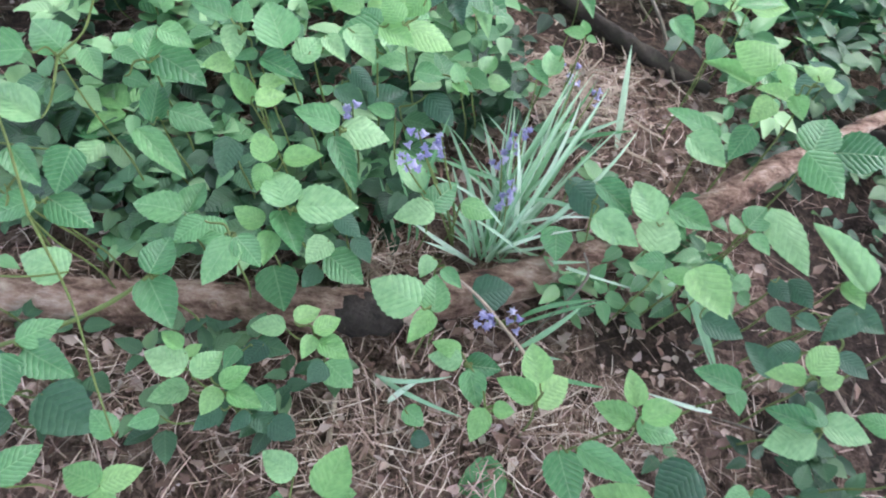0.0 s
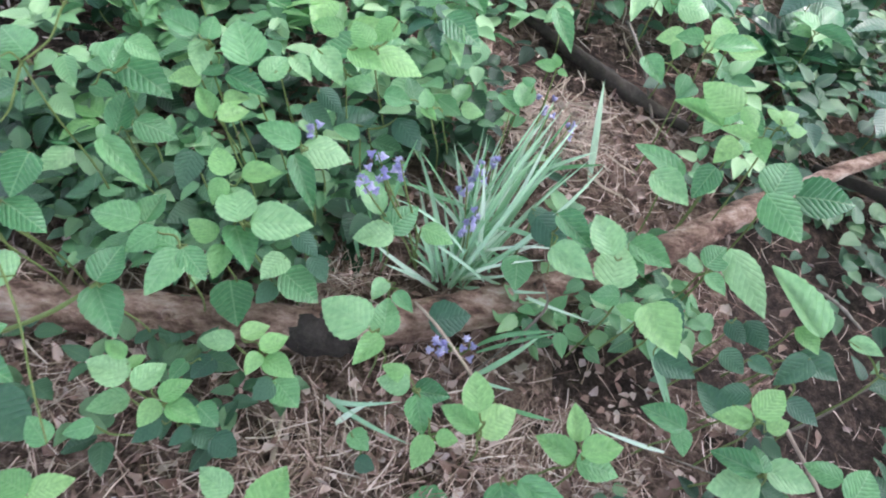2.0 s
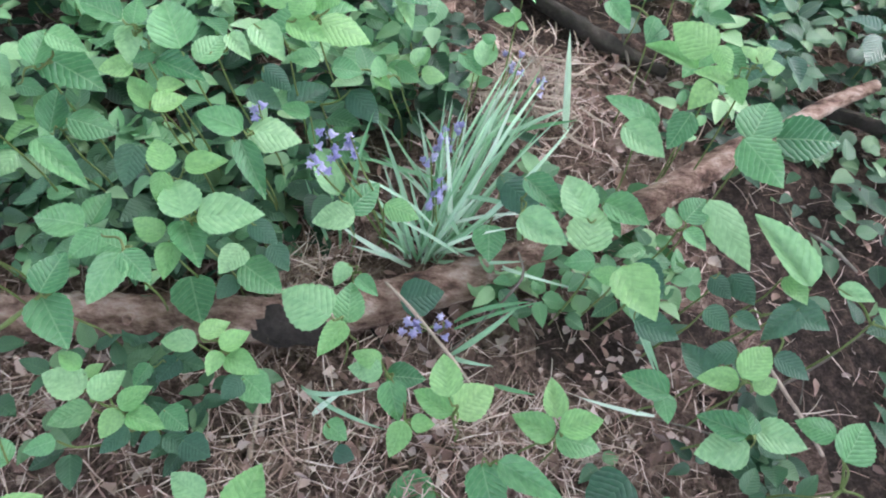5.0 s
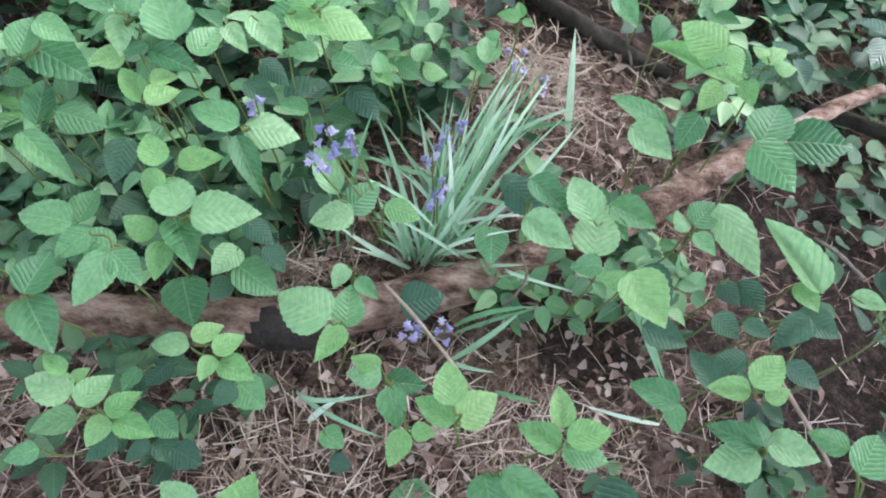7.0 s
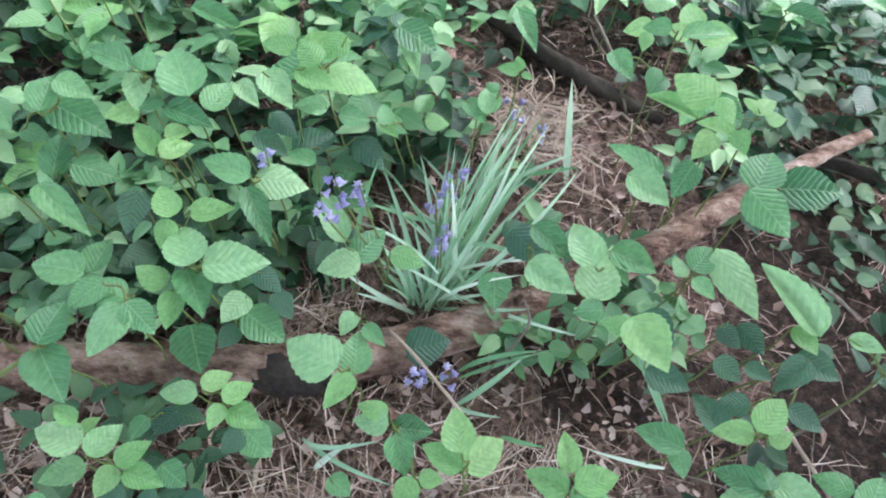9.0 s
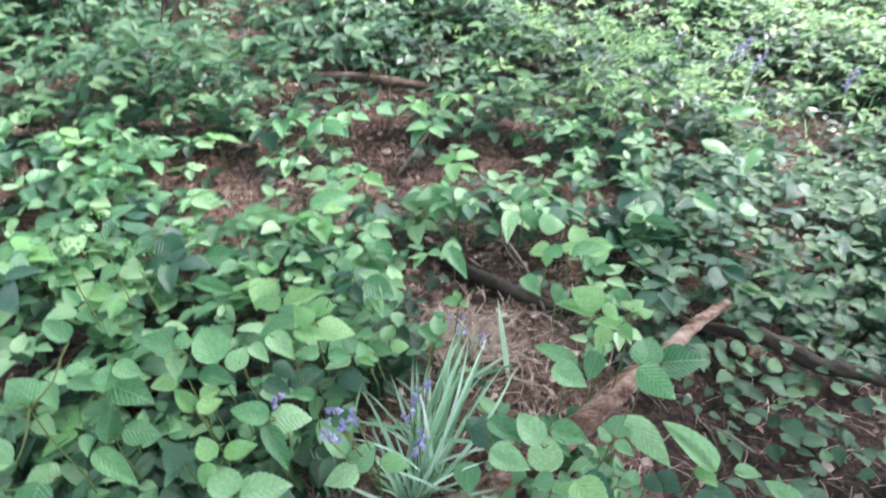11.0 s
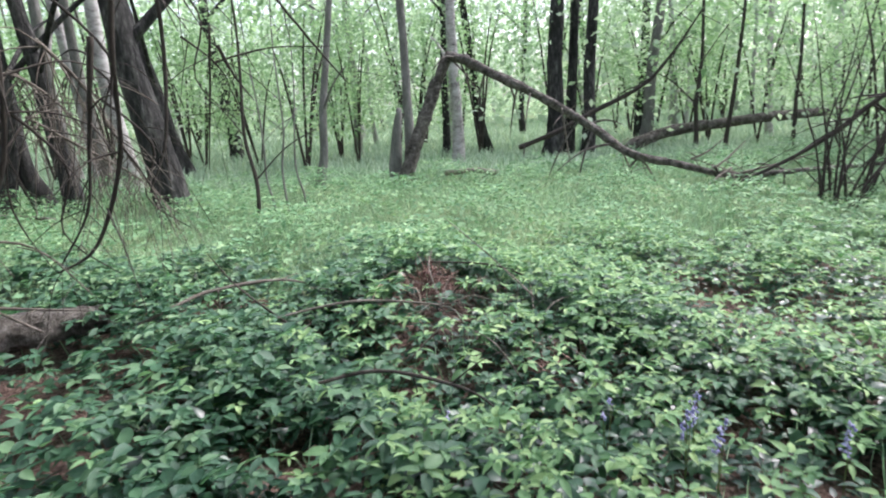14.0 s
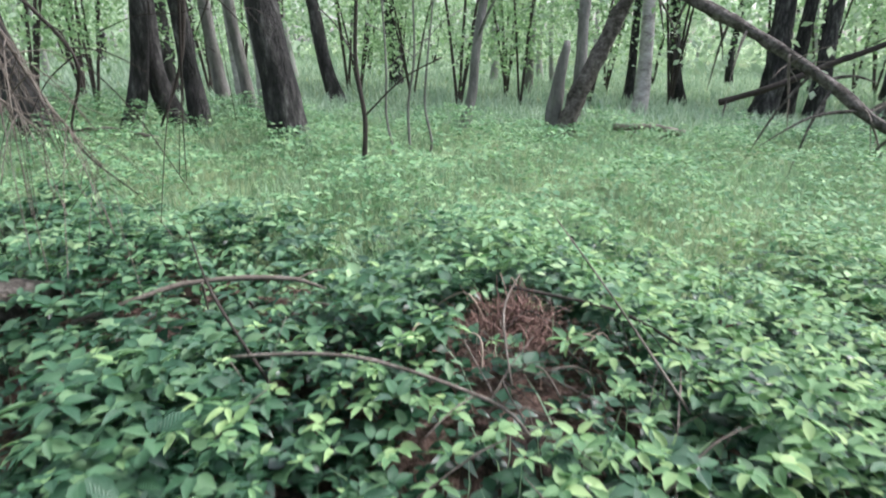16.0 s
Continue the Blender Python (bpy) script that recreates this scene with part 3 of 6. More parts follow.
shoot(1.113, 0.961, 0.178, "leaf", (0.000, 0.000, 0.004, 0.163, 10, -18, 27))
shoot(1.070, 0.981, 0.172, "young", (0.000, 0.000, 0.004, 0.061, 0, 10, -145))
shoot(0.808, 0.945, 0.137, "dark", (0.005, -0.042, -0.024, 0.083, 10, 17, -113), (-0.005, 0.042, 0.032, 0.077, -1, 21, -142))
shoot(0.935, 0.922, 0.137, "dark", (0.000, 0.000, 0.004, 0.055, 1, 15, -134))
shoot(0.980, 1.003, 0.125, "dark", (0.021, 0.005, 0.002, 0.068, 5, 20, -149), (-0.021, -0.005, 0.006, 0.056, -5, 19, -139))
shoot(1.032, 0.915, 0.156, "dark", (-0.056, -0.007, -0.005, 0.051, 10, 16, -119), (0.056, 0.007, 0.013, 0.085, -20, -2, 130))
shoot(1.054, 0.885, 0.149, "dark", (0.021, 0.052, -0.001, 0.084, 4, 17, -118), (-0.021, -0.052, 0.009, 0.062, 8, 7, -125))
shoot(0.952, 0.769, 0.191, "young", (0.000, 0.005, -0.010, 0.065, -13, -11, 86), (-0.010, 0.000, 0.015, 0.080, 10, -4, -44), (0.012, -0.014, 0.004, 0.041, 24, 1, -64))
shoot(0.957, 0.819, 0.125, "dark", (-0.020, -0.022, -0.014, 0.082, 1, -12, 29), (0.020, 0.022, 0.022, 0.060, -21, -10, 91))
shoot(0.836, 0.748, 0.157, "leaf", (0.003, -0.003, 0.011, 0.081, -13, -7, 62), (-0.003, 0.003, -0.003, 0.046, -5, 9, -171))
shoot(0.962, 0.691, 0.155, "leaf", (-0.003, 0.001, 0.008, 0.080, -14, -9, 65), (0.012, 0.013, -0.002, 0.080, 15, 7, -107), (-0.001, -0.001, 0.018, 0.050, 0, -5, 4), (0.001, -0.013, -0.000, 0.083, -15, -9, 101))
shoot(0.658, 0.671, 0.151, "young", (0.001, 0.025, 0.004, 0.066, 12, -7, 7), (-0.002, 0.000, -0.005, 0.073, 4, -12, 67), (0.000, -0.001, 0.023, 0.076, 4, -4, -70))
shoot(0.658, 0.666, 0.148, "leaf", (0.000, 0.000, 0.004, 0.071, 5, 1, -99))
shoot(0.494, 0.699, 0.115, "young", (-0.010, -0.001, 0.093, 0.071, 8, -9, 11), (0.000, 0.000, 0.004, 0.078, 0, -4, 61), (0.006, 0.020, -0.050, 0.087, 6, 4, -51))
shoot(0.371, 0.781, 0.058, "leaf", (-0.004, 0.000, 0.008, 0.069, -4, -14, 85), (0.000, 0.002, -0.015, 0.074, 1, 9, -90), (0.008, -0.011, 0.004, 0.076, -19, 6, -162))
shoot(0.415, 0.701, 0.060, "young", (-0.052, 0.098, 0.004, 0.058, 8, 1, 73), (0.000, 0.000, -0.008, 0.064, -5, -1, 160), (0.010, -0.009, 0.014, 0.043, -3, 7, -87))
shoot(0.290, 0.835, 0.152, "leaf", (-0.012, -0.004, 0.021, 0.113, 1, -6, 63), (0.012, 0.004, -0.013, 0.073, 20, 0, 3))
shoot(0.299, 0.835, 0.143, "young", (0.000, 0.000, 0.004, 0.074, 1, -13, 150))
shoot(0.297, 0.933, 0.152, "leaf", (-0.009, 0.013, 0.004, 0.047, -9, -5, 156), (0.009, -0.013, 0.004, 0.053, -6, 4, -126))
shoot(0.384, 0.948, 0.012, "round", (0.000, 0.000, 0.004, 0.086, 9, 10, -71))
shoot(-0.034, 0.950, 0.035, "round", (0.000, 0.000, 0.004, 0.095, -11, -1, -156))
shoot(0.077, 0.960, 0.089, "round", (-0.012, -0.021, -0.015, 0.050, -7, -20, 152), (0.003, 0.000, 0.004, 0.091, -16, 7, -119), (0.000, 0.027, 0.019, 0.066, 3, -9, 151))
shoot(0.108, 1.014, 0.121, "dark", (0.021, -0.016, -0.011, 0.059, -14, 0, -138), (-0.021, 0.016, 0.019, 0.067, -12, 5, -123))
shoot(-0.105, 0.918, -0.022, "round", (0.000, 0.000, 0.004, 0.106, -2, -14, 158))
shoot(0.030, 0.805, 0.064, "leaf", (0.000, 0.000, 0.004, 0.071, 2, -3, 90))
shoot(0.095, 0.772, 0.126, "young", (-0.038, 0.018, 0.008, 0.058, -10, 3, -43), (0.001, -0.000, 0.010, 0.057, -5, 11, -47), (-0.001, 0.000, -0.000, 0.045, -2, -14, 166), (0.006, -0.005, -0.011, 0.065, -5, -4, -108))
shoot(0.109, 0.763, 0.015, "round", (-0.000, -0.006, 0.010, 0.045, 1, -11, 142), (0.000, 0.006, -0.002, 0.069, -7, 6, -128))
shoot(-0.103, 0.683, 0.112, "leaf", (-0.010, 0.009, -0.000, 0.077, 17, -2, 77), (0.010, -0.009, 0.008, 0.067, -4, 13, -32))
shoot(-0.118, 0.714, 0.120, "young", (-0.003, 0.005, 0.010, 0.050, 13, 3, 62), (0.000, 0.000, -0.007, 0.031, 3, 4, -36), (0.076, -0.052, 0.004, 0.059, 3, 7, -44))
shoot(-0.112, 0.673, 0.064, "leaf", (0.000, 0.000, 0.004, 0.071, 12, -9, 118))
shoot(-0.040, 0.660, 0.106, "young", (-0.009, 0.004, -0.002, 0.050, -4, -10, 156), (0.009, -0.004, 0.010, 0.065, -13, -5, -100))
shoot(-0.038, 0.779, 0.023, "round", (-0.020, -0.010, 0.012, 0.045, -2, -1, 157), (0.020, 0.010, -0.004, 0.052, 7, -8, 151))
shoot(-0.004, 0.656, -0.002, "round", (-0.006, 0.036, 0.030, 0.055, -12, 1, -122), (0.000, 0.000, 0.001, 0.054, -3, -1, -116), (0.033, -0.009, 0.004, 0.054, -17, 6, -114))
shoot(-0.035, 0.655, 0.020, "dark", (-0.027, 0.001, 0.004, 0.058, 7, -11, 140), (0.027, -0.001, 0.004, 0.047, 2, -3, 141))
shoot(-0.134, 0.610, 0.095, "leaf", (0.000, 0.000, 0.004, 0.052, 7, -13, 115))
shoot(0.278, 0.685, -0.042, "round", (-0.010, 0.024, 0.012, 0.049, -5, 0, -124), (0.010, -0.024, -0.004, 0.039, -5, 3, -101))
shoot(-0.382, 0.903, 0.264, "leaf", (-0.001, -0.011, 0.015, 0.077, 2, -10, 127), (0.001, 0.011, -0.007, 0.086, -17, 6, -112))
shoot(-0.432, 0.906, 0.292, "leaf", (-0.002, 0.057, 0.031, 0.083, -21, 7, -135), (0.002, -0.057, -0.023, 0.064, -8, -21, 148))
shoot(-0.531, 0.747, 0.250, "leaf", (0.216, 0.052, -0.038, 0.089, 16, -7, 78), (-0.016, 0.000, 0.042, 0.044, -18, 8, -99), (0.000, -0.018, 0.004, 0.069, -12, 0, -124))
shoot(-0.369, 0.680, 0.159, "leaf", (0.004, -0.002, -0.004, 0.093, -10, 12, -113), (-0.004, 0.002, 0.012, 0.074, 3, 13, -48))
shoot(-0.415, 0.681, 0.109, "dark", (0.000, 0.000, 0.004, 0.105, -7, -12, 133))
shoot(-0.390, 0.661, 0.160, "leaf", (0.000, 0.000, 0.004, 0.081, -15, -13, -157))
shoot(-0.430, 0.623, 0.077, "round", (-0.067, -0.013, 0.033, 0.081, 1, -15, 145), (0.067, 0.013, -0.025, 0.112, -12, 8, -118))
shoot(-0.381, 0.586, 0.065, "dark", (0.000, 0.000, 0.004, 0.099, 5, 6, 124))
shoot(-0.369, 0.482, 0.086, "leaf", (-0.039, 0.002, 0.044, 0.074, 16, -4, 87), (0.003, 0.000, 0.000, 0.083, 6, 15, -41), (0.000, -0.028, 0.004, 0.067, 15, 2, 36))
shoot(-0.432, 0.447, 0.098, "young", (-0.015, 0.001, 0.016, 0.043, 11, -27, 127), (0.015, -0.001, -0.008, 0.103, -7, -11, -115))
shoot(-0.207, 0.499, 0.052, "young", (-0.001, 0.000, 0.008, 0.068, 12, -4, 75), (0.000, 0.001, 0.004, 0.064, -4, 18, -61), (0.002, -0.002, 0.000, 0.059, -13, -5, -162))
shoot(-0.371, 0.854, 0.296, "leaf", (0.167, -0.282, -0.216, 0.065, 14, 0, 54), (-0.167, 0.282, 0.224, 0.095, -16, 1, -132))
shoot(0.070, 0.440, -0.037, "leaf", (-0.021, -0.017, 0.000, 0.121, 8, -11, 88), (0.000, 0.000, 0.004, 0.096, 9, 6, 6), (0.022, 0.114, 0.053, 0.072, 13, -8, 60))
shoot(0.144, 0.532, -0.018, "young", (-0.000, -0.004, 0.011, 0.097, 11, 9, -16), (0.000, 0.004, -0.003, 0.060, -3, 8, -81))
shoot(0.491, 0.582, -0.092, "round", (-0.017, 0.039, 0.005, 0.098, -2, -8, 112), (0.017, -0.039, 0.003, 0.091, -5, 1, 135))
shoot(0.564, 0.642, 0.052, "leaf", (-0.011, 0.001, -0.019, 0.096, 0, 18, -165), (0.011, -0.001, 0.027, 0.116, 14, 16, -116))
shoot(0.717, 0.540, 0.044, "young", (-0.012, 0.000, 0.016, 0.108, -5, -8, 67), (0.004, -0.000, -0.013, 0.125, -8, 0, 128), (0.000, 0.014, 0.004, 0.115, 5, 10, -123))
shoot(0.805, 0.640, 0.015, "round", (0.000, 0.000, 0.004, 0.099, -3, 4, 132))
shoot(0.865, 0.593, 0.085, "leaf", (-0.006, 0.001, 0.011, 0.052, -3, 1, 119), (0.006, -0.001, -0.003, 0.042, 10, 17, -112))
shoot(1.093, 0.623, 0.162, "leaf", (0.000, 0.036, 0.014, 0.080, 9, 0, -37), (0.062, -0.038, -0.004, 0.069, -8, 28, -166), (-0.000, 0.075, 0.012, 0.058, -11, -19, 66), (-0.051, -0.036, -0.038, 0.069, 7, 24, -116))
shoot(1.173, 0.881, 0.225, "leaf", (-0.041, 0.061, -0.007, 0.059, 15, 19, -113), (0.041, -0.061, 0.015, 0.088, 3, -14, 24))
shoot(-0.373, 1.096, 0.417, "leaf", (-0.034, -0.013, 0.011, 0.099, 2, -17, 105), (0.007, 0.013, -0.003, 0.098, 14, -13, 53), (-0.007, -0.097, -0.058, 0.109, 13, -14, 66), (0.056, 0.118, 0.056, 0.082, 21, 2, 53))
shoot(-0.530, 0.960, 0.345, "leaf", (0.000, -0.034, 0.004, 0.084, -10, 8, -134), (-0.031, 0.000, 0.064, 0.068, -16, 5, -117), (0.186, 0.024, -0.035, 0.081, -17, -15, 176))
shoot(-0.613, 1.658, 0.087, "dark", (0.000, 0.000, 0.004, 0.127, 28, 14, 30))
shoot(-0.446, 1.706, 0.153, "young", (-0.022, 0.031, -0.007, 0.109, 17, -18, 87), (0.000, 0.000, 0.004, 0.062, 12, 22, -33), (0.015, -0.016, 0.011, 0.068, -1, -14, 165))
shoot(-0.685, 1.865, 0.150, "leaf", (0.035, -0.038, 0.008, 0.114, 4, 25, -57), (-0.035, 0.038, -0.000, 0.117, 10, -22, 92))
shoot(-0.230, 1.820, 0.164, "leaf", (-0.005, -0.070, 0.012, 0.153, -15, 18, -106), (0.005, 0.070, -0.004, 0.114, 1, 27, -84))
shoot(0.059, 2.126, 0.169, "leaf", (-0.200, 0.000, 0.004, 0.180, -8, 36, -98), (0.000, -0.074, 0.006, 0.169, -12, 5, -107), (0.041, 0.069, -0.016, 0.192, 6, 21, -74))
shoot(0.064, 1.932, 0.111, "dark", (0.000, 0.000, 0.004, 0.172, -1, 16, -118))
shoot(0.048, 1.654, 0.144, "young", (-0.008, 0.004, 0.004, 0.084, 12, -20, 80), (0.000, 0.000, 0.001, 0.137, 12, 16, -68), (0.023, -0.033, 0.022, 0.057, -11, -11, 166))
shoot(0.273, 1.661, 0.150, "leaf", (-0.006, 0.021, -0.007, 0.144, 16, 15, -54), (0.006, -0.021, 0.015, 0.079, -9, 1, -130))
shoot(0.323, 1.976, 0.160, "leaf", (0.000, 0.040, 0.004, 0.081, -11, 22, -112), (0.018, -0.065, 0.025, 0.099, -26, 14, -155), (-0.002, 0.000, 0.000, 0.051, 2, -23, 81))
shoot(-0.776, 2.303, 0.170, "leaf", (0.000, 0.000, 0.018, 0.101, -34, 8, -150), (-0.130, 0.021, -0.012, 0.078, -3, -25, 115), (0.257, -0.164, 0.004, 0.078, -20, -9, -171))
shoot(1.056, 1.848, 0.149, "young", (0.002, 0.040, -0.004, 0.099, 23, -5, 0), (0.000, 0.000, 0.004, 0.108, 12, 31, -85), (-0.019, -0.003, 0.006, 0.067, 12, -26, 60))
shoot(0.931, 1.844, 0.162, "young", (0.008, 0.013, 0.001, 0.074, -4, -24, 94), (-0.008, -0.013, 0.007, 0.052, -24, -4, 166))
shoot(0.888, 2.071, 0.163, "leaf", (-0.013, 0.115, -0.018, 0.101, 20, 18, -47), (-0.047, -0.005, 0.021, 0.136, -17, 2, 162), (0.013, 0.005, 0.012, 0.082, -29, 14, -166), (0.044, -0.055, -0.004, 0.110, -2, 36, -95))
shoot(0.601, 1.878, 0.173, "leaf", (0.025, 0.015, -0.002, 0.087, -11, -16, 126), (-0.025, -0.015, 0.010, 0.131, -20, 10, -154))
shoot(1.343, 2.018, 0.152, "leaf", (-0.023, -0.025, 0.012, 0.141, -4, 19, -109), (0.023, 0.025, -0.004, 0.103, 16, 12, -37))
shoot(1.730, 2.067, 0.151, "leaf", (-0.154, 0.064, 0.020, 0.103, -12, 26, -136), (0.003, 0.000, -0.008, 0.076, 24, -6, -22), (0.000, -0.017, 0.004, 0.081, 5, 14, -92))
shoot(2.021, 2.609, 0.157, "leaf", (-0.194, 0.000, 0.004, 0.155, -2, 23, -124), (0.095, 0.302, -0.019, 0.157, 17, 17, -93), (0.000, -0.154, 0.034, 0.133, -27, 0, 127))


# ---- bluebells ----


def blade_mesh(name, width, curve):
    vs, fs = [], []
    rows = 10
    for i in range(rows + 1):
        t = i / rows
        w = width * 0.5 * min(1, 0.55 + 1.6 * t) * (1 - t ** 3.2) + 0.0006
        y, z = t * (1 - 0.12 * curve * t), 0.55 * t - curve * t * t
        vs += [(-w, y, z + w * 0.5), (0, y, z), (w, y, z + w * 0.5)]
        if i:
            a = 3 * (i - 1)
            fs += [(a, a + 1, a + 4, a + 3), (a + 1, a + 2, a + 5, a + 4)]
    ob = mesh_object(name, vs, fs, [M_BLADE])
    me = ob.data
    bpy.data.objects.remove(ob)
    return me


def bell_mesh():
    vs, fs = [], []
    n = 12
    prof = ((0.0, 0.0012), (0.002, 0.0035), (0.009, 0.0042), (0.014, 0.0060), (0.0175, 0.0095))
    for i, (d, r) in enumerate(prof):
        for k in range(n):
            a = 2 * math.pi * k / n
            rr = r * (1 + 0.35 * math.cos(6 * a) * (i > 2)) if i > 2 else r
            vs.append((rr * math.cos(a), rr * math.sin(a), -d))
            if i:
                b, c = (i - 1) * n, i * n
                fs.append((b + k, b + (k + 1) % n, c + (k + 1) % n, c + k))
    ob = mesh_object("flower", vs, fs, [M_PETAL])
    me = ob.data
    bpy.data.objects.remove(ob)
    return me


BLADES = [blade_mesh("blade", w, c) for w, c in ((0.024, 0.35), (0.028, 0.6), (0.022, 0.8), (0.03, 0.5), (0.018, 0.7))]
BELL = bell_mesh()


def bluebell(x, y, blades, flowers, spread=(0, 360), label="clump of strap-leaved bluebells with drooping violet flowers", seed=1, length=(0.2, 0.34)):
    rng = random.Random(seed)
    gz = float(ground_z(x, y))
    clump = thing("bluebell_clump", label, "bluebell", x, y, gz - 0.005, "bluebells among the bramble")
    for _ in range(blades):
        h = rng.uniform(*spread)
        s = rng.uniform(*length)
        m = Matrix.Translation((rng.uniform(-0.07, 0.07), rng.uniform(-0.06, 0.06), 0)) @ pose(0, 0, 0, rng.uniform(-28, 20), rng.uniform(-60, 60), -h) @ Matrix.Diagonal((min(s, 0.24 + 0.25 * s) * rng.uniform(0.9, 1.35), s, s * rng.uniform(0.7, 1.2), 1))
        part("blade", rng.choice(BLADES), clump, m)
    for fx, fy, fz, count in flowers:
        tip = Vector((fx - x, fy - y, fz - gz))
        stalk = stem_part(clump, (0, 0, 0), tip)
        back = stalk.matrix_basis.inverted()
        for k in range(count):
            m = Matrix.Translation(tip + Vector((rng.uniform(-0.016, 0.016), rng.uniform(-0.012, 0.016), -0.011 * k + 0.004))) @ pose(0, 0, 0, rng.uniform(-50, 50), rng.uniform(-50, 50), rng.uniform(0, 360))
            m = m @ Matrix.Diagonal((0.95, 0.95, 0.95, 1))
            part("flower", BELL, stalk, m).matrix_parent_inverse = back
    return clump


def strap_mesh(name, width, arch, twist):
    """A strap leaf, 1 long along y, arched upward, its edges lifted, turned along its length."""
    vs, fs = [], []
    rows = 12
    for i in range(rows + 1):
        t = i / rows
        w = width * 0.5 * min(1, 0.5 + 2.2 * t) * (1 - t ** 4) + 0.001
        a = twist * t
        rise = arch * 4 * t * (1 - t)
        for c in (-1, 0, 1):
            vs.append((c * w * math.cos(a), t, rise + 0.036 * w * (0.5 * abs(c) + c * math.sin(a))))
        if i:
            k = 3 * (i - 1)
            fs += [(k, k + 1, k + 4, k + 3), (k + 1, k + 2, k + 5, k + 4)]
    ob = mesh_object(name, vs, fs, [M_BLADE])
    me = ob.data
    bpy.data.objects.remove(ob)
    return me


STRAPS = [strap_mesh("blade", 1.0, a, t) for a, t in ((0.05, 0.5), (0.1, -0.6), (0.16, 0.9), (0.22, -0.4), (-0.04, 0.7))]
STRAP_RNG = random.Random(8)


def clump_of(x, y, label):
    return thing("bluebell_clump", label, "bluebell", x, y, float(ground_z(x, y)) - 0.005, "bluebells among the bramble")


def strap(clump, base, tip, width=0.0105):
    """One strap leaf from base to tip, both in the world."""
    rng = STRAP_RNG
    at = clump.matrix_basis.translation
    b, d = Vector(base) - at, Vector(tip) - Vector(base)
    y = d.normalized()
    x = y.cross(Vector((rng.uniform(-0.5, 0.5), rng.uniform(-0.9, 0.1), 1))).normalized()
    z = x.cross(y)
    m = Matrix((x, y, z)).transposed().to_4x4()
    w = width * rng.uniform(0.75, 1.25)
    part("blade", rng.choice(STRAPS), clump, Matrix.Translation(b) @ m @ Matrix.Diagonal((w, d.length, d.length, 1)))


def bells(clump, foot, tip, count, lean=0.016):
    """A flower stalk with drooping bells at its tip."""
    rng = STRAP_RNG
    at = clump.matrix_basis.translation
    f, t = Vector(foot) - at, Vector(tip) - at
    stalk = stem_part(clump, f, t)
    back = stalk.matrix_basis.inverted()
    for k in range(count):
        m = Matrix.Translation(t + Vector((rng.uniform(-lean, lean), rng.uniform(-lean, lean), -0.010 * k + 0.004))) @ pose(0, 0, 0, rng.uniform(-60, 60), rng.uniform(-60, 60), rng.uniform(0, 360)) @ Matrix.Diagonal((0.85, 0.85, 0.85, 1))
        part("flower", BELL, stalk, m).matrix_parent_inverse = back


bed = clump_of(0.41, 1.10, "clump of pale strap-leaved bluebells with drooping violet flowers")
strap(bed, (0.411, 1.087, -0.070), (0.629, 1.526, 0.167))
strap(bed, (0.417, 1.088, -0.070), (0.611, 1.508, 0.134))
strap(bed, (0.398, 1.093, -0.070), (0.546, 1.402, 0.108))
strap(bed, (0.403, 1.100, -0.070), (0.452, 1.428, 0.096))
strap(bed, (0.422, 1.102, -0.070), (0.552, 1.356, 0.077))
strap(bed, (0.434, 1.104, -0.070), (0.715, 1.413, 0.122))
strap(bed, (0.445, 1.119, -0.070), (0.716, 1.347, 0.150))
strap(bed, (0.410, 1.101, -0.070), (0.279, 1.380, 0.079))
strap(bed, (0.385, 1.098, -0.070), (0.304, 1.271, 0.057))
strap(bed, (0.380, 1.084, -0.070), (0.261, 1.061, 0.029))
strap(bed, (0.387, 1.078, -0.070), (0.220, 1.110, 0.041))
strap(bed, (0.373, 1.097, -0.070), (0.266, 1.201, 0.063))
strap(bed, (0.397, 1.100, -0.070), (0.350, 1.183, 0.060))
strap(bed, (0.434, 1.111, -0.070), (0.611, 1.106, 0.082))
strap(bed, (0.439, 1.119, -0.070), (0.597, 1.090, 0.063))
strap(bed, (0.433, 1.118, -0.070), (0.572, 1.154, 0.074))
strap(bed, (0.421, 1.117, -0.070), (0.500, 1.303, 0.046))
strap(bed, (0.408, 1.115, -0.070), (0.441, 1.328, 0.066))
strap(bed, (0.427, 1.117, -0.070), (0.505, 1.329, 0.111))
strap(bed, (0.445, 1.119, -0.070), (0.581, 1.429, 0.085))
strap(bed, (0.408, 1.115, -0.070), (0.528, 1.212, 0.048))
strap(bed, (0.384, 1.106, -0.070), (0.297, 1.134, 0.040))
strap(bed, (0.402, 1.115, -0.070), (0.418, 1.236, 0.040))
strap(bed, (0.416, 1.095, -0.070), (0.659, 1.482, 0.147))
strap(bed, (0.422, 1.095, -0.070), (0.647, 1.457, 0.110))
strap(bed, (0.410, 1.094, -0.070), (0.493, 1.198, 0.041))
strap(bed, (0.380, 1.091, -0.070), (0.317, 1.072, 0.053))
strap(bed, (0.422, 1.102, -0.070), (0.468, 1.402, 0.081))
for k in range(30):
    a, reach = STRAP_RNG.gauss(0.85, 0.75), STRAP_RNG.uniform(0.12, 0.42)
    bx, by = 0.41 + STRAP_RNG.uniform(-0.035, 0.06), 1.11 + STRAP_RNG.uniform(-0.02, 0.08)
    strap(bed, (bx, by, -0.08), (bx + reach * math.cos(a), by + reach * math.sin(a), STRAP_RNG.uniform(-0.04, 0.16)), 0.009)
bells(bed, (0.33, 1.12, -0.07), (0.279, 1.118, 0.300), 6)
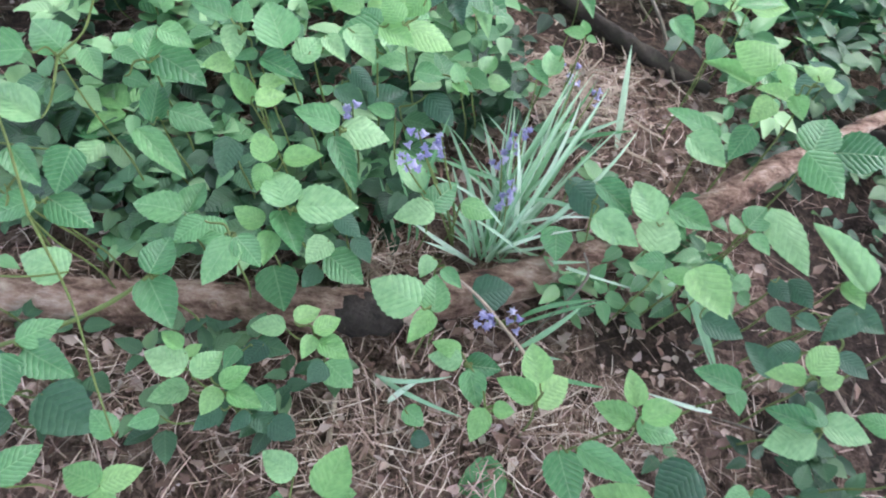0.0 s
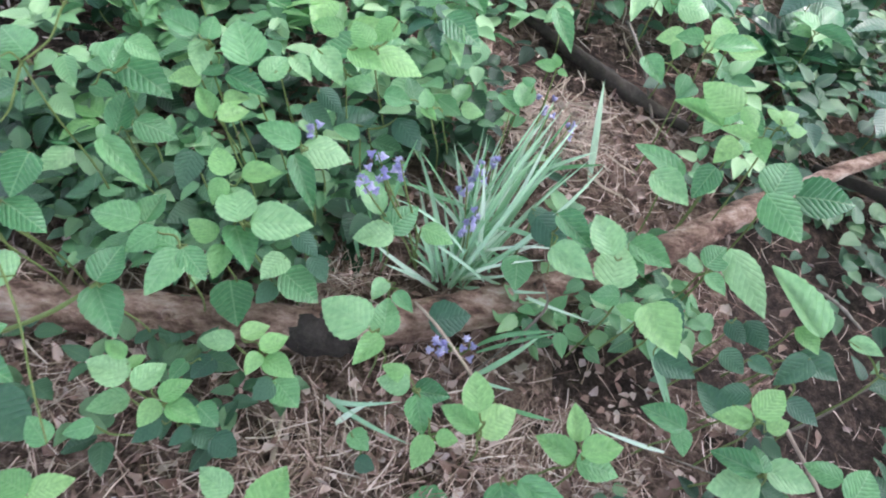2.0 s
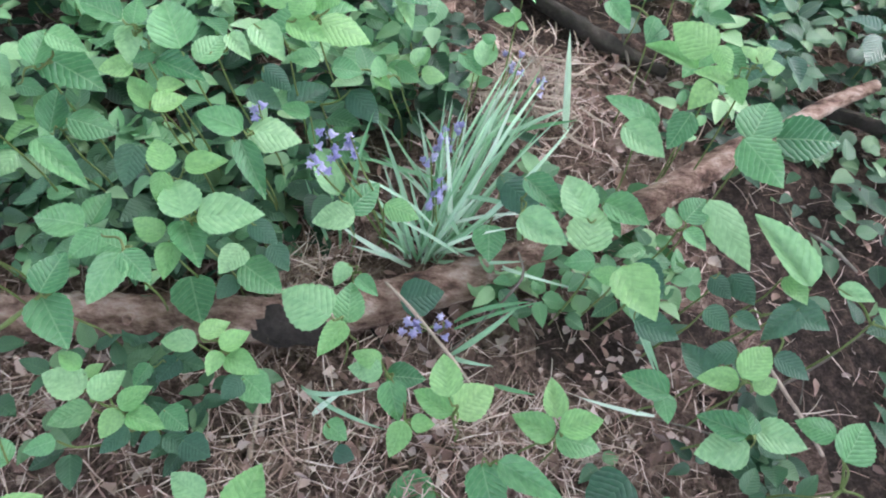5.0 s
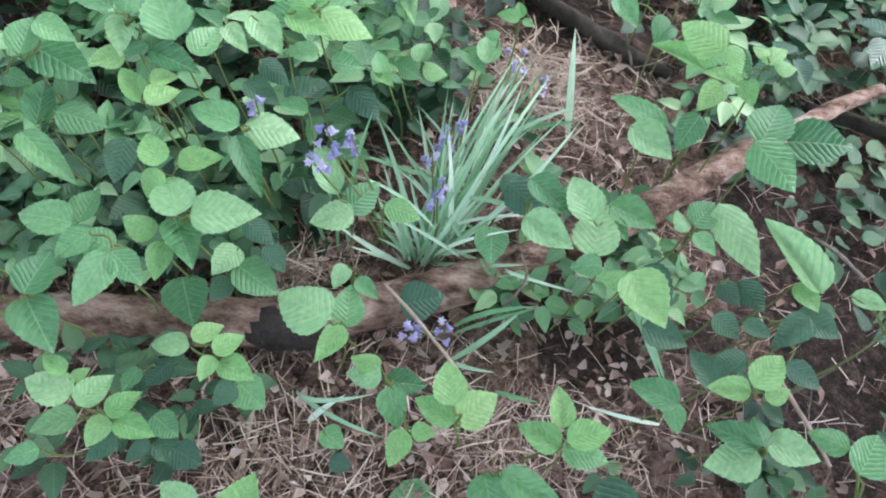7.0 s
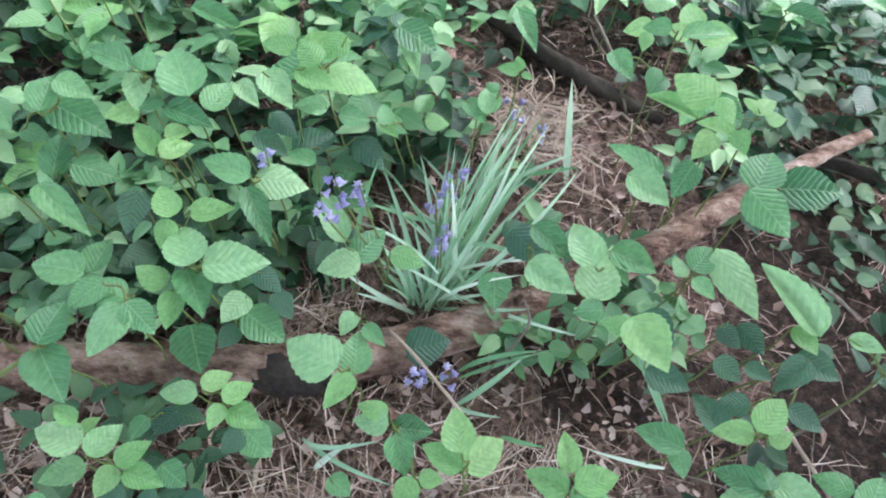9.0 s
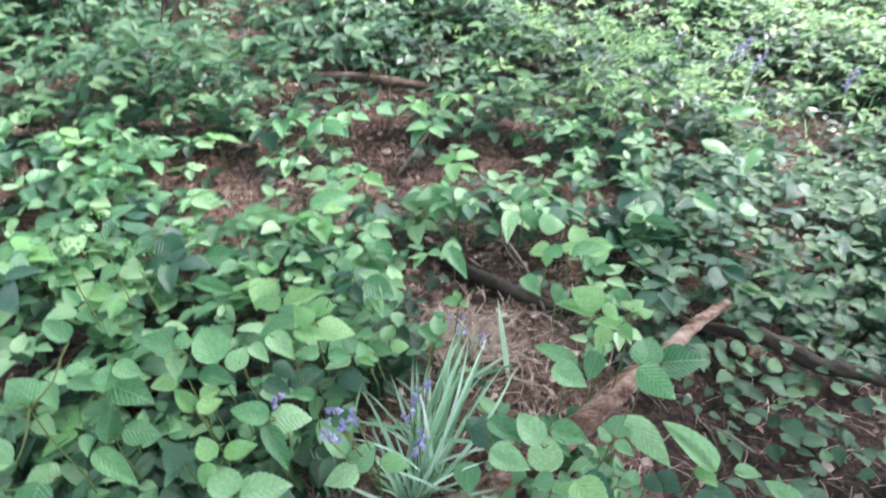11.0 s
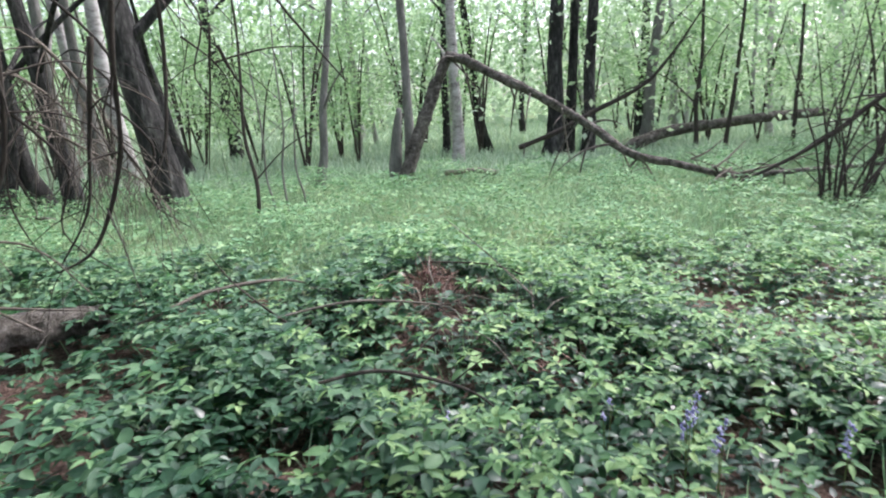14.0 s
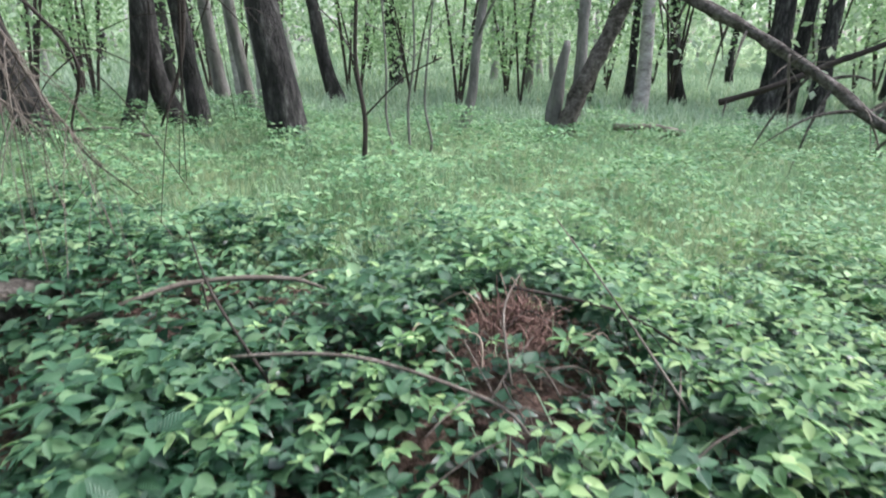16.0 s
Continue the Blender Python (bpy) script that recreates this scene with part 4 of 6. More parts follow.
bells(bed, (0.33, 1.12, -0.07), (0.234, 1.125, 0.300), 5)
bells(bed, (0.33, 1.12, -0.07), (0.250, 1.085, 0.290), 4)
bells(bed, (0.33, 1.12, -0.07), (0.209, 1.085, 0.270), 4)
bells(bed, (0.42, 1.11, -0.07), (0.455, 1.324, 0.130), 6)
bells(bed, (0.42, 1.11, -0.07), (0.439, 1.296, 0.120), 5)
bells(bed, (0.42, 1.11, -0.07), (0.413, 1.244, 0.120), 4)
bells(bed, (0.42, 1.11, -0.07), (0.432, 1.155, 0.110), 6)
bells(bed, (0.42, 1.11, -0.07), (0.441, 1.185, 0.110), 5)
bells(bed, (0.42, 1.11, -0.07), (0.498, 1.570, 0.100), 4)
for k in range(16):
    a, reach = STRAP_RNG.uniform(-0.6, 3.6), STRAP_RNG.uniform(0.10, 0.24)
    bx, by = 0.42 + STRAP_RNG.uniform(-0.05, 0.12), 1.12 + STRAP_RNG.uniform(-0.02, 0.2)
    strap(bed, (bx, by, STRAP_RNG.uniform(-0.07, 0.04)), (bx + reach * math.cos(a), by + reach * math.sin(a), STRAP_RNG.uniform(-0.05, 0.12)), 0.009)
far_bed = clump_of(0.52, 1.32, "pale withered bluebell leaves lying beyond the clump")
bells(far_bed, (0.50, 1.34, -0.08), (0.605, 1.609, 0.060), 4)
bells(far_bed, (0.50, 1.34, -0.08), (0.591, 1.648, 0.060), 3)
bells(far_bed, (0.50, 1.34, -0.08), (0.664, 1.582, 0.040), 4)
strap(far_bed, (0.562, 1.452, -0.060), (0.734, 1.489, 0.050))
strap(far_bed, (0.534, 1.467, -0.060), (0.628, 1.644, 0.050))
strap(far_bed, (0.561, 1.489, -0.060), (0.663, 1.618, 0.050))
strap(far_bed, (0.520, 1.447, -0.060), (0.600, 1.512, 0.050))
strap(far_bed, (0.548, 1.450, -0.060), (0.693, 1.459, 0.050))
strap(far_bed, (0.508, 1.409, -0.060), (0.586, 1.558, 0.050))
strap(far_bed, (0.604, 1.494, -0.060), (0.745, 1.444, 0.050))
strap(far_bed, (0.568, 1.509, -0.060), (0.614, 1.652, 0.050))
heap_bell = clump_of(0.08, 1.22, "single violet bluebell rising among the bramble")
bells(heap_bell, (0.08, 1.22, -0.07), (0.104, 1.173, 0.300), 4)
front = clump_of(0.46, 0.92, "flattened bluebell leaves and flowers in front of the log")
strap(front, (0.493, 0.937, -0.070), (0.680, 0.976, 0.025))
strap(front, (0.487, 0.877, -0.070), (0.623, 0.976, -0.011))
strap(front, (0.492, 0.952, -0.070), (0.644, 0.965, 0.030))
strap(front, (0.498, 0.878, -0.070), (0.571, 0.829, 0.014))
bells(front, (0.46, 0.93, -0.08), (0.409, 0.875, 0.055), 4)
bells(front, (0.46, 0.93, -0.08), (0.423, 0.888, 0.050), 4)
bells(front, (0.46, 0.93, -0.08), (0.468, 0.899, 0.040), 4)
lying = clump_of(0.21, 0.79, "flattened strap leaves lying on the litter")
strap(lying, (0.199, 0.787, -0.070), (0.354, 0.770, 0.012))
strap(lying, (0.199, 0.787, -0.070), (0.384, 0.699, -0.013))
strap(lying, (0.231, 0.732, -0.070), (0.301, 0.774, -0.017))
drooping = clump_of(0.80, 0.98, "drooping strap leaves beside the log")
strap(drooping, (0.581, 0.823, -0.070), (0.649, 0.779, 0.018))
strap(drooping, (0.898, 0.787, -0.070), (0.735, 0.792, -0.011))
strap(drooping, (0.800, 0.984, 0.100), (0.902, 0.845, -0.035))
strap(drooping, (0.81, 0.985, 0.09), (0.912, 0.86, -0.05))
strap(drooping, (0.80, 1.03, -0.05), (0.80, 0.98, 0.11))
upright = clump_of(0.78, 1.50, "single upright strap leaf in the litter")
strap(upright, (0.745, 1.50, -0.08), (0.701, 1.577, 0.20), 0.018)
stems = clump_of(0.22, 1.11, "upright green strap leaves behind the log")
strap(stems, (0.223, 1.110, -0.070), (0.178, 1.199, 0.127))
strap(stems, (0.196, 1.122, -0.070), (0.146, 1.203, 0.061))
strap(stems, (0.245, 1.127, -0.070), (0.291, 1.300, 0.181))
for k, (x, y) in enumerate(((2.86, 4.12), (2.80, 3.84), (2.72, 3.98), (3.41, 3.74))):
    h = float(ground_z(x, y)) + 0.42
    bluebell(x, y, 7, [(x, y, h, 7), (x + 0.05, y + 0.04, h + 0.02, 6), (x - 0.03, y - 0.03, h - 0.04, 6)], seed=31 + k)
bluebell(1.62, 4.25, 5, [(1.62, 4.3, 0.16, 4)], seed=34)
bluebell(2.35, 4.1, 5, [(2.35, 4.1, 0.12, 4), (2.45, 4.2, 0.13, 3)], seed=35)

# broad smooth-leaved plant beyond the log
broad = thing("broad_leaved_plant", "dark glossy broad-leaved plant growing in the bramble", "plant", *(1.42, 2.2, float(ground_z(1.42, 2.2))))
SMOOTH = [leaflet_mesh("leaf", M_DARK, 0.62, 14, 0.0, 0.22, 0.3), leaflet_mesh("leaf", M_YOUNG, 0.55, 14, 0.0, 0.25, 0.35)]
for h, s, up in ((20, 0.26, 40), (110, 0.24, 35), (200, 0.25, 30), (-70, 0.22, 45), (-130, 0.24, 32), (65, 0.2, 60), (160, 0.18, 55)):
    stem_part(broad, (0, 0, 0), (0.03 * math.sin(radians(h)), 0.03 * math.cos(radians(h)), 0.08))
    part("leaf", SMOOTH[h % 3 == 0], broad, Matrix.Translation((0.03 * math.sin(radians(h)), 0.03 * math.cos(radians(h)), 0.07)) @ pose(0, 0, 0, up, 0, -h) @ Matrix.Diagonal((s, s, s, 1)))

# slender herb with pale buds
bud_src = mesh_object("bud", [(0, 0, 0), (0.004, 0, 0.005), (0, 0.004, 0.005), (-0.004, 0, 0.005), (0, -0.004, 0.005), (0, 0, 0.011)], [(0, 2, 1), (0, 3, 2), (0, 4, 3), (0, 1, 4), (5, 1, 2), (5, 2, 3), (5, 3, 4), (5, 4, 1)], [M_YOUNG])
BUD = bud_src.data
bpy.data.objects.remove(bud_src)
for hx, hy, hh in ((-0.50, 1.62, 0.46), (-0.42, 1.68, 0.5), (-0.34, 1.66, 0.42)):
    herb = thing("flowering_herb", "slender herb with a loose head of pale green buds", "herb", hx, hy, float(ground_z(hx, hy)), "budding herbs")
    stalk = stem_part(herb, (0, 0, 0), (0.02, -0.02, hh))
    back = stalk.matrix_basis.inverted()
    for k in range(16):
        a, r = k * 2.4, 0.012 + 0.004 * k
        tip = Vector((0.02 + r * math.cos(a), -0.02 + r * math.sin(a), hh + 0.05 - 0.006 * k))
        part("bud", BUD, stalk, Matrix.Translation(tip) @ Matrix.Diagonal((1.4, 1.4, 1.4, 1))).matrix_parent_inverse = back

# ---- more bramble shoots, from the log to the slope ----
BARE_NEAR = [(0.81, 1.79, 0.16, 0.12), (1.64, 1.58, 0.2, 0.1), (0.75, 1.72, 0.3, 0.26), (1.3, 1.2, 0.3, 0.3), (0.78, 2, 0.25, 0.14), (0.75, 1.62, 0.24, 0.22), (0.45, 0.58, 0.42, 0.16), (1.22, 1.22, 0.26, 0.24), (0, 0.52, 0.2, 0.14), (1.5, 0.9, 0.3, 0.3), (0.33, 1.02, 0.2, 0.14), (0.45, 1.25, 0.2, 0.22), (1.75, 1.35, 0.3, 0.35), (0.42, 0.85, 0.3, 0.12), (-0.95, 1.5, 0.3, 0.2)]
BARE_FAR = [(-0.29, 2.85, 0.16, 0.09), (-0.47, 2.72, 0.12, 0.07), (0, 3.04, 0.13, 0.08), (0.57, 2.65, 0.2, 0.1), (1.93, 2.95, 0.2, 0.14), (0.37, 3.3, 0.14, 0.08), (-0.19, 2.35, 0.12, 0.08), (0.42, 3.38, 0.34, 0.13), (0.34, 2.98, 0.24, 0.14), (-0.2, 2.55, 0.22, 0.14), (1, 2.75, 0.22, 0.2), (2.45, 4.95, 0.16, 0.12), (0.9, 4.35, 0.3, 0.2), (1.3, 3.5, 0.3, 0.15), (1.97, 6.32, 0.36, 0.26), (-1, 5.9, 0.45, 0.3)]
BARE = BARE_NEAR + BARE_FAR


def bare(x, y, grow=1.0):
    hit = np.zeros(np.shape(x), bool)
    fray = 0.75 + 0.5 * RNG.random(np.shape(x))
    for cx, cyy, rx, ry in BARE:
        hit |= ((np.asarray(x) - cx) / (rx * grow)) ** 2 + ((np.asarray(y) - cyy) / (ry * grow)) ** 2 < fray
    return hit


made = 0
rs1 = random.Random(12)
while made < 14:
    x, y = rs1.uniform(-0.75, 1.35), rs1.uniform(0.1, 0.42)
    head, size = rs1.uniform(0, 360), rs1.uniform(0.06, 0.09)
    sprig(x, y, float(ground_z(x, y)) + rs1.uniform(0.03, 0.15), [(head, size), (head + 85, size * 0.85), (head - 85, size * 0.85)], rs1.choice(("leaf", "leaf", "young", "dark")))
    made += 1
made = 0
rs = random.Random(41)
while made < 160:
    x, y = rs.uniform(-1.6, 2.6), 0.35 + 2.9 * rs.random() ** 0.8
    if y < 1.5 and -0.42 < x < 1.4 or y < 1.75 and 0.3 < x < 1.2 or y < 1.1 and x > 1.2 or x < -0.4 and y < 0.95 or abs(x - 0.4) > 0.75 + 0.62 * y or bool(bare(x, y)):
        continue
    hill = 0.22 if x < 0.35 and y < 1.9 else 0.16
    h = float(ground_z(x, y)) + rs.uniform(0.10, hill + 0.10)
    head = rs.uniform(0, 360)
    size = rs.uniform(0.075, 0.12)
    n = rs.choice((3, 3, 3, 4, 5))
    # Beyond x 0.95 mostly the dark tone, to paint that side as shaded.
    tone = rs.choice(("leaf", "leaf", "leaf", "young", "dark")) if x < 0.95 else rs.choice(("leaf", "dark", "dark", "dark"))
    turn = {3: (0, 85, -85), 4: (0, 80, -80, 180), 5: (0, 60, -60, 125, -125)}[n]
    sprig(x, y, h, [(head + a + rs.uniform(-12, 12), size * (1 if a == 0 else rs.uniform(0.72, 0.92))) for a in turn], tone)
    made += 1

# ---- undergrowth that nobody could count ----
LEAF_V = np.array([(0, 0, 0), (-0.30, 0.26, 0.06), (0, 0.32, 0), (0.30, 0.26, 0.06), (-0.21, 0.60, 0.03), (0, 0.66, -0.04), (0.21, 0.60, 0.03), (0, 1, -0.16)])
LEAF_F = np.array([(0, 2, 1), (0, 3, 2), (1, 2, 5), (1, 5, 4), (2, 3, 6), (2, 6, 5), (4, 5, 7), (5, 6, 7)])


KITE = (np.array([(0, 0, 0), (-0.3, 0.42, 0.05), (0.3, 0.42, 0.05), (0, 0.46, -0.02), (0, 1, -0.12)]), np.array([(0, 3, 1), (0, 2, 3), (1, 3, 4), (3, 2, 4)]))


def rot(heading, droop, roll):
    ch, sh, cd, sd, cr, sr = np.cos(heading), np.sin(heading), np.cos(droop), np.sin(droop), np.cos(roll), np.sin(roll)
    zero, one = np.zeros_like(ch), np.ones_like(ch)
    rz = np.stack([np.stack([ch, sh, zero], -1), np.stack([-sh, ch, zero], -1), np.stack([zero, zero, one], -1)], -2)
    rx = np.stack([np.stack([one, zero, zero], -1), np.stack([zero, cd, sd], -1), np.stack([zero, -sd, cd], -1)], -2)
    ry = np.stack([np.stack([cr, zero, sr], -1), np.stack([zero, one, zero], -1), np.stack([-sr, zero, cr], -1)], -2)
    return rz @ rx @ ry


def scatter(name, pos, heading, droop, roll, size, mat, label, category, shape=(LEAF_V, LEAF_F), widen=None, parent=None, uv=None):
    r = rot(heading, droop, roll)
    base = shape[0][None] * np.asarray(size)[:, None, None]
    if widen is not None:
        base = base * np.stack([widen, np.ones_like(widen), np.ones_like(widen)], -1)[:, None, :]
    v = np.einsum("nij,nkj->nki", r, base) + pos[:, None, :]
    k = len(shape[0])
    f = shape[1][None] + (np.arange(len(pos)) * k)[:, None, None]
    ob = mesh_object(name, v.reshape(-1, 3), f.reshape(-1, shape[1].shape[1]), [mat], parent, uv=None if uv is None else np.tile(uv, (len(pos), 1)))
    if label:
        tagged(ob, label, category, kind="stuff")
    return ob


def bramble_mass(name, n, xr, yr, size, rise, label, fan=3, keep=None, fine=False, mat=None, slim=1.0):
    x, y = RNG.uniform(*xr, n), RNG.uniform(*yr, n)
    clump = np.sin(2.1 * x + 1.3 * y) + np.sin(1.7 * y - 2.9 * x + 1) + np.sin(4.7 * x + 3.3 * y) * 0.6
    ok = (RNG.random(n) < 0.62 + 0.2 * clump) & ~bare(x, y)
    if keep is not None:
        ok &= keep(x, y)
    x, y, clump = x[ok], y[ok], clump[ok]
    z = ground_z(x, y) + rise[0] + (rise[1] - rise[0]) * RNG.random(len(x)) ** 0.7 * (0.78 + 0.26 * clump)
    head = RNG.uniform(0, 2 * np.pi, len(x))
    s = RNG.uniform(*size, len(x))
    pos, hd, dr, ro, sz = [], [], [], [], []
    tilt = RNG.uniform(-0.3, 0.25, len(x))
    wide = np.tile(RNG.uniform(0.72, 1.2, len(x)) * slim, fan)
    for k in range(fan):
        a = head + (k - (fan - 1) / 2) * (1.45 if fan == 3 else 1.05)
        pos.append(np.stack([x + 0.12 * s * np.sin(a), y + 0.12 * s * np.cos(a), z], -1))
        hd.append(a)
        dr.append(tilt + RNG.normal(0, 0.2, len(x)))
        ro.append(RNG.normal(0, 0.3, len(x)))
        sz.append(s * (1 if k == fan // 2 else 0.82))
    cat = np.concatenate
    if fine:
        v, f, uv = leaflet_mesh("leaflet", None, 0.66, fine, 0.06, 0.12, 0.14)
        return scatter(name, cat(pos), cat(hd), cat(dr), cat(ro), cat(sz), mat or M_MASSV, label, "undergrowth", (v, f), wide, uv=uv)
    return scatter(name, cat(pos), cat(hd), cat(dr), cat(ro), cat(sz), mat or M_MASS, label, "undergrowth", KITE if yr[0] > 6 or yr[0] < 0 else (LEAF_V, LEAF_F), widen=wide)


def wedge(x, y):
    return (x > -0.6 - 0.56 * y) & (x < 1.8 + 1.3 * y)


def knoll(x, y):
    return ((x + 0.35) / 0.8) ** 2 + ((y - 1.55) / 0.58) ** 2 < 1


# The darker leaf tones in these rows carry the shade under the shoots.
for cx, c_y, rx, ry, low, high, count, mat in ((0.76, 1.17, 0.24, 0.15, 0.03, 0.12, 40, M_NEARMASS), (0.66, 1.03, 0.12, 0.06, 0.02, 0.1, 18, M_NEARMASS), (-0.12, 1.14, 0.32, 0.2, 0.06, 0.18, 40, M_NEARMASS), (-0.55, 1.0, 0.2, 0.14, 0.06, 0.2, 16, M_NEARMASS), (0.92, 1.5, 0.2, 0.14, 0.04, 0.2, 18, M_NEARMASS),
                                               (1.15, 0.84, 0.24, 0.14, 0.02, 0.1, 22, M_LOW_SHADE), (0.42, 1.52, 0.18, 0.1, 0.05, 0.14, 14, M_NEARMASS), (-0.3, 0.7, 0.26, 0.1, 0.02, 0.1, 18, M_SHADY), (0.95, 0.62, 0.2, 0.1, 0.02, 0.1, 14, M_SHADY),
                                               (0.02, 0.72, 0.16, 0.08, 0.01, 0.06, 9, M_SHADY), (1.1, 1.75, 0.3, 0.12, 0.03, 0.14, 18, M_SHADY)):
    bramble_mass("bramble_undergrowth", count, (cx - rx, cx + rx), (c_y - ry, c_y + ry), (0.05, 0.078), (low, high), "small bramble leaves under the taller shoots", 3, None, 10, mat)
bramble_mass("bramble_undergrowth", 420, (-1.1, 0.45), (1.05, 2.1), (0.06, 0.095), (0.03, 0.16), "lower leaves of the bramble heap, coloured dark for shade", 3, knoll, 10, M_LOW_SHADE)
bramble_mass("bramble_undergrowth", 330, (-1.1, 0.45), (1.25, 2.15), (0.06, 0.10), (0.10, 0.30), "thick green bramble heaped beside the bluebells", 3, knoll, 10, M_NEARMASS)
bramble_mass("bramble_undergrowth", 300, (-0.9, 0.10), (1.02, 1.35), (0.055, 0.085), (0.02, 0.13), "lower bramble leaves behind the log, in shade-toned green", 3, None, 10, M_SHADY)
bramble_mass("bramble_undergrowth", 1300, (-2.6, 3.2), (1.45, 3.1), (0.05, 0.085), (0.02, 0.12), "low leaves darkened for shade under the bramble", 3, wedge, 10, M_LOW_SHADE)
bramble_mass("bramble_undergrowth", 950, (-2.6, 2.2), (1.55, 3.1), (0.055, 0.10), (0.10, 0.26), "green bramble undergrowth over litter", 3, lambda x, y: wedge(x, y) & (x < 0.55 + 0.42 * y), 10, M_NEARMASS)
# To the right the bramble takes a duller colour in place of shade.
bramble_mass("bramble_undergrowth", 1150, (0.8, 3.2), (1.7, 3.1), (0.055, 0.10), (0.08, 0.26), "bramble under the bushes, coloured dull green for shade", 3, lambda x, y: wedge(x, y) & (x > 0.55 + 0.42 * y), 10, M_SHADY)
for near_x, far_x, near_y, far_y, count in ((1.35, 1.95, 0.75, 1.45, 120), (1.25, 1.75, 1.2, 1.6, 60), (1.5, 2.4, 1.45, 1.9, 110)):
    lx, ly = RNG.uniform(near_x, far_x, count), RNG.uniform(near_y, far_y, count)
    lv, lf, luv = leaflet_mesh("leaflet", None, 0.72, 10, 0.05, 0.1, 0.12)
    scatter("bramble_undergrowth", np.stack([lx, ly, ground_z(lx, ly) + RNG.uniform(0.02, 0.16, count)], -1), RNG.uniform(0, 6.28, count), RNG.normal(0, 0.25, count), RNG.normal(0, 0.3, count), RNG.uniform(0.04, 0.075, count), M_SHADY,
            "low dull green leaves toned for shade over the litter", "undergrowth", (lv, lf), RNG.uniform(0.8, 1.15, count), uv=luv)
bramble_mass("bramble_undergrowth", 700, (1.1, 2.6), (0.6, 1.95), (0.04, 0.075), (0.02, 0.12), "bramble leaves darkened for shade over the litter", 3, lambda x, y: x > 0.98 + 0.12 * y, 10, M_LOW_SHADE)
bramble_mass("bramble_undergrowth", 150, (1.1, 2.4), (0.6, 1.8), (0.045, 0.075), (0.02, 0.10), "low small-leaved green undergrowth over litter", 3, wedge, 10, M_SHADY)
# Both layers under the bushes have their shade in the leaf colour.
bramble_mass("bramble_undergrowth", 2600, (2.2, 6.5), (1.0, 3.3), (0.06, 0.11), (0.02, 0.16), "low leaves darkened for shade under the bushes", 3, lambda x, y: x > 1.6 + 0.4 * y, 6, M_LOW_SHADE)
bramble_mass("bramble_undergrowth", 2200, (2.2, 6.5), (1.0, 3.3), (0.06, 0.12), (0.12, 0.36), "bramble under the bushes, coloured dull green for shade", 3, lambda x, y: x > 1.6 + 0.4 * y, 6, M_SHADY)


# Lighter leaf colour on this side; the other side gets the shade-toned one.
def lit_side(x, y):
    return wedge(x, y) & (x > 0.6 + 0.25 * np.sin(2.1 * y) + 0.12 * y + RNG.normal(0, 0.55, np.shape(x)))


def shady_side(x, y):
    return wedge(x, y) & ~lit_side(x, y)


bramble_mass("bramble_undergrowth", 11500, (-5, 12), (2.9, 8.2), (0.05, 0.11), (0.14, 0.42), "dense green bramble and nettle undergrowth", 5, lit_side, 6, None, 0.72)
bramble_mass("nettle_undergrowth", 9500, (-5, 9), (2.9, 8.2), (0.06, 0.13), (0.14, 0.42), "dense nettle and bramble undergrowth in shade-toned dull green", 5, shady_side, 6, M_SHADY, 0.8)
bramble_mass("bramble_undergrowth", 9000, (-11, 15), (-7, 9), (0.09, 0.16), (0.06, 0.36), "scattered bramble undergrowth around the walk", 3, lambda x, y: ~wedge(x, y) & (np.hypot(x - 0.4, y) > 1.3))
# Dark under-layer, coloured as if shaded by the leaves above it.
bramble_mass("bramble_undergrowth", 14000, (-5, 12), (2.9, 8.2), (0.07, 0.13), (0.04, 0.24), "lower leaves of the bramble undergrowth, coloured dark for shade", 3, wedge, False, M_LOW_SHADE)
bramble_mass("bramble_undergrowth", 4200, (0.2, 4.2), (3.9, 6.9), (0.06, 0.11), (0.03, 0.22), "low shade-dark leaves creeping over the mound", 3, None, False, M_LOW_SHADE)
bramble_mass("bramble_undergrowth", 900, (0.2, 4.2), (3.9, 6.9), (0.06, 0.11), (0.12, 0.34), "green bramble leaves creeping over the mound", 5, None, 6, M_SHADY)
bramble_mass("herb_undergrowth", 40000, (-8, 20), (6.5, 15.0), (0.06, 0.12), (0.1, 0.45), "pale green herbs and bramble further off", 3, wedge, slim=0.8)

BLADE_V = np.array([(-0.5, 0, 0), (0.5, 0, 0), (-0.4, 0.06, 0.5), (0.4, 0.06, 0.5), (0, 0.30, 1.0)]) * np.array([0.035, 1, 1])
BLADE_F = np.array([(0, 1, 3), (0, 3, 2), (2, 3, 4)])


def grass(name, n, near_y, far_y, size, wide, label, mat=None):
    y = near_y + (far_y - near_y) * RNG.random(n) ** 1.15
    u = RNG.random(n) * 2.4 - 1
    x = 0.6 + 0.22 * y + u * (1.2 + 0.86 * y)
    clump = 0.5 + 0.25 * np.sin(1.3 * x + 0.7 * y) + 0.25 * np.sin(2.2 * y - 1.9 * x)
    pos = np.stack([x, y, ground_z(x, y) - 0.01], -1)
    return scatter(name, pos, RNG.uniform(0, 6.28, n), RNG.normal(0.15, 0.3, n), RNG.normal(0, 0.25, n), RNG.uniform(*size, n) * (0.6 + 0.6 * clump), mat or M_GRASS, label, "grass",
                   (BLADE_V, BLADE_F), wide * (0.8 + 0.5 * RNG.random(n)))


grass("woodland_grass", 70000, 7.4, 18, (0.16, 0.36), 1.0, "tall soft green woodland grass")
grass("woodland_grass", 68000, 15, 48, (0.25, 0.45), 2.6, "tall green grass under distant trees, paled for haze", M_HAZEGRASS)
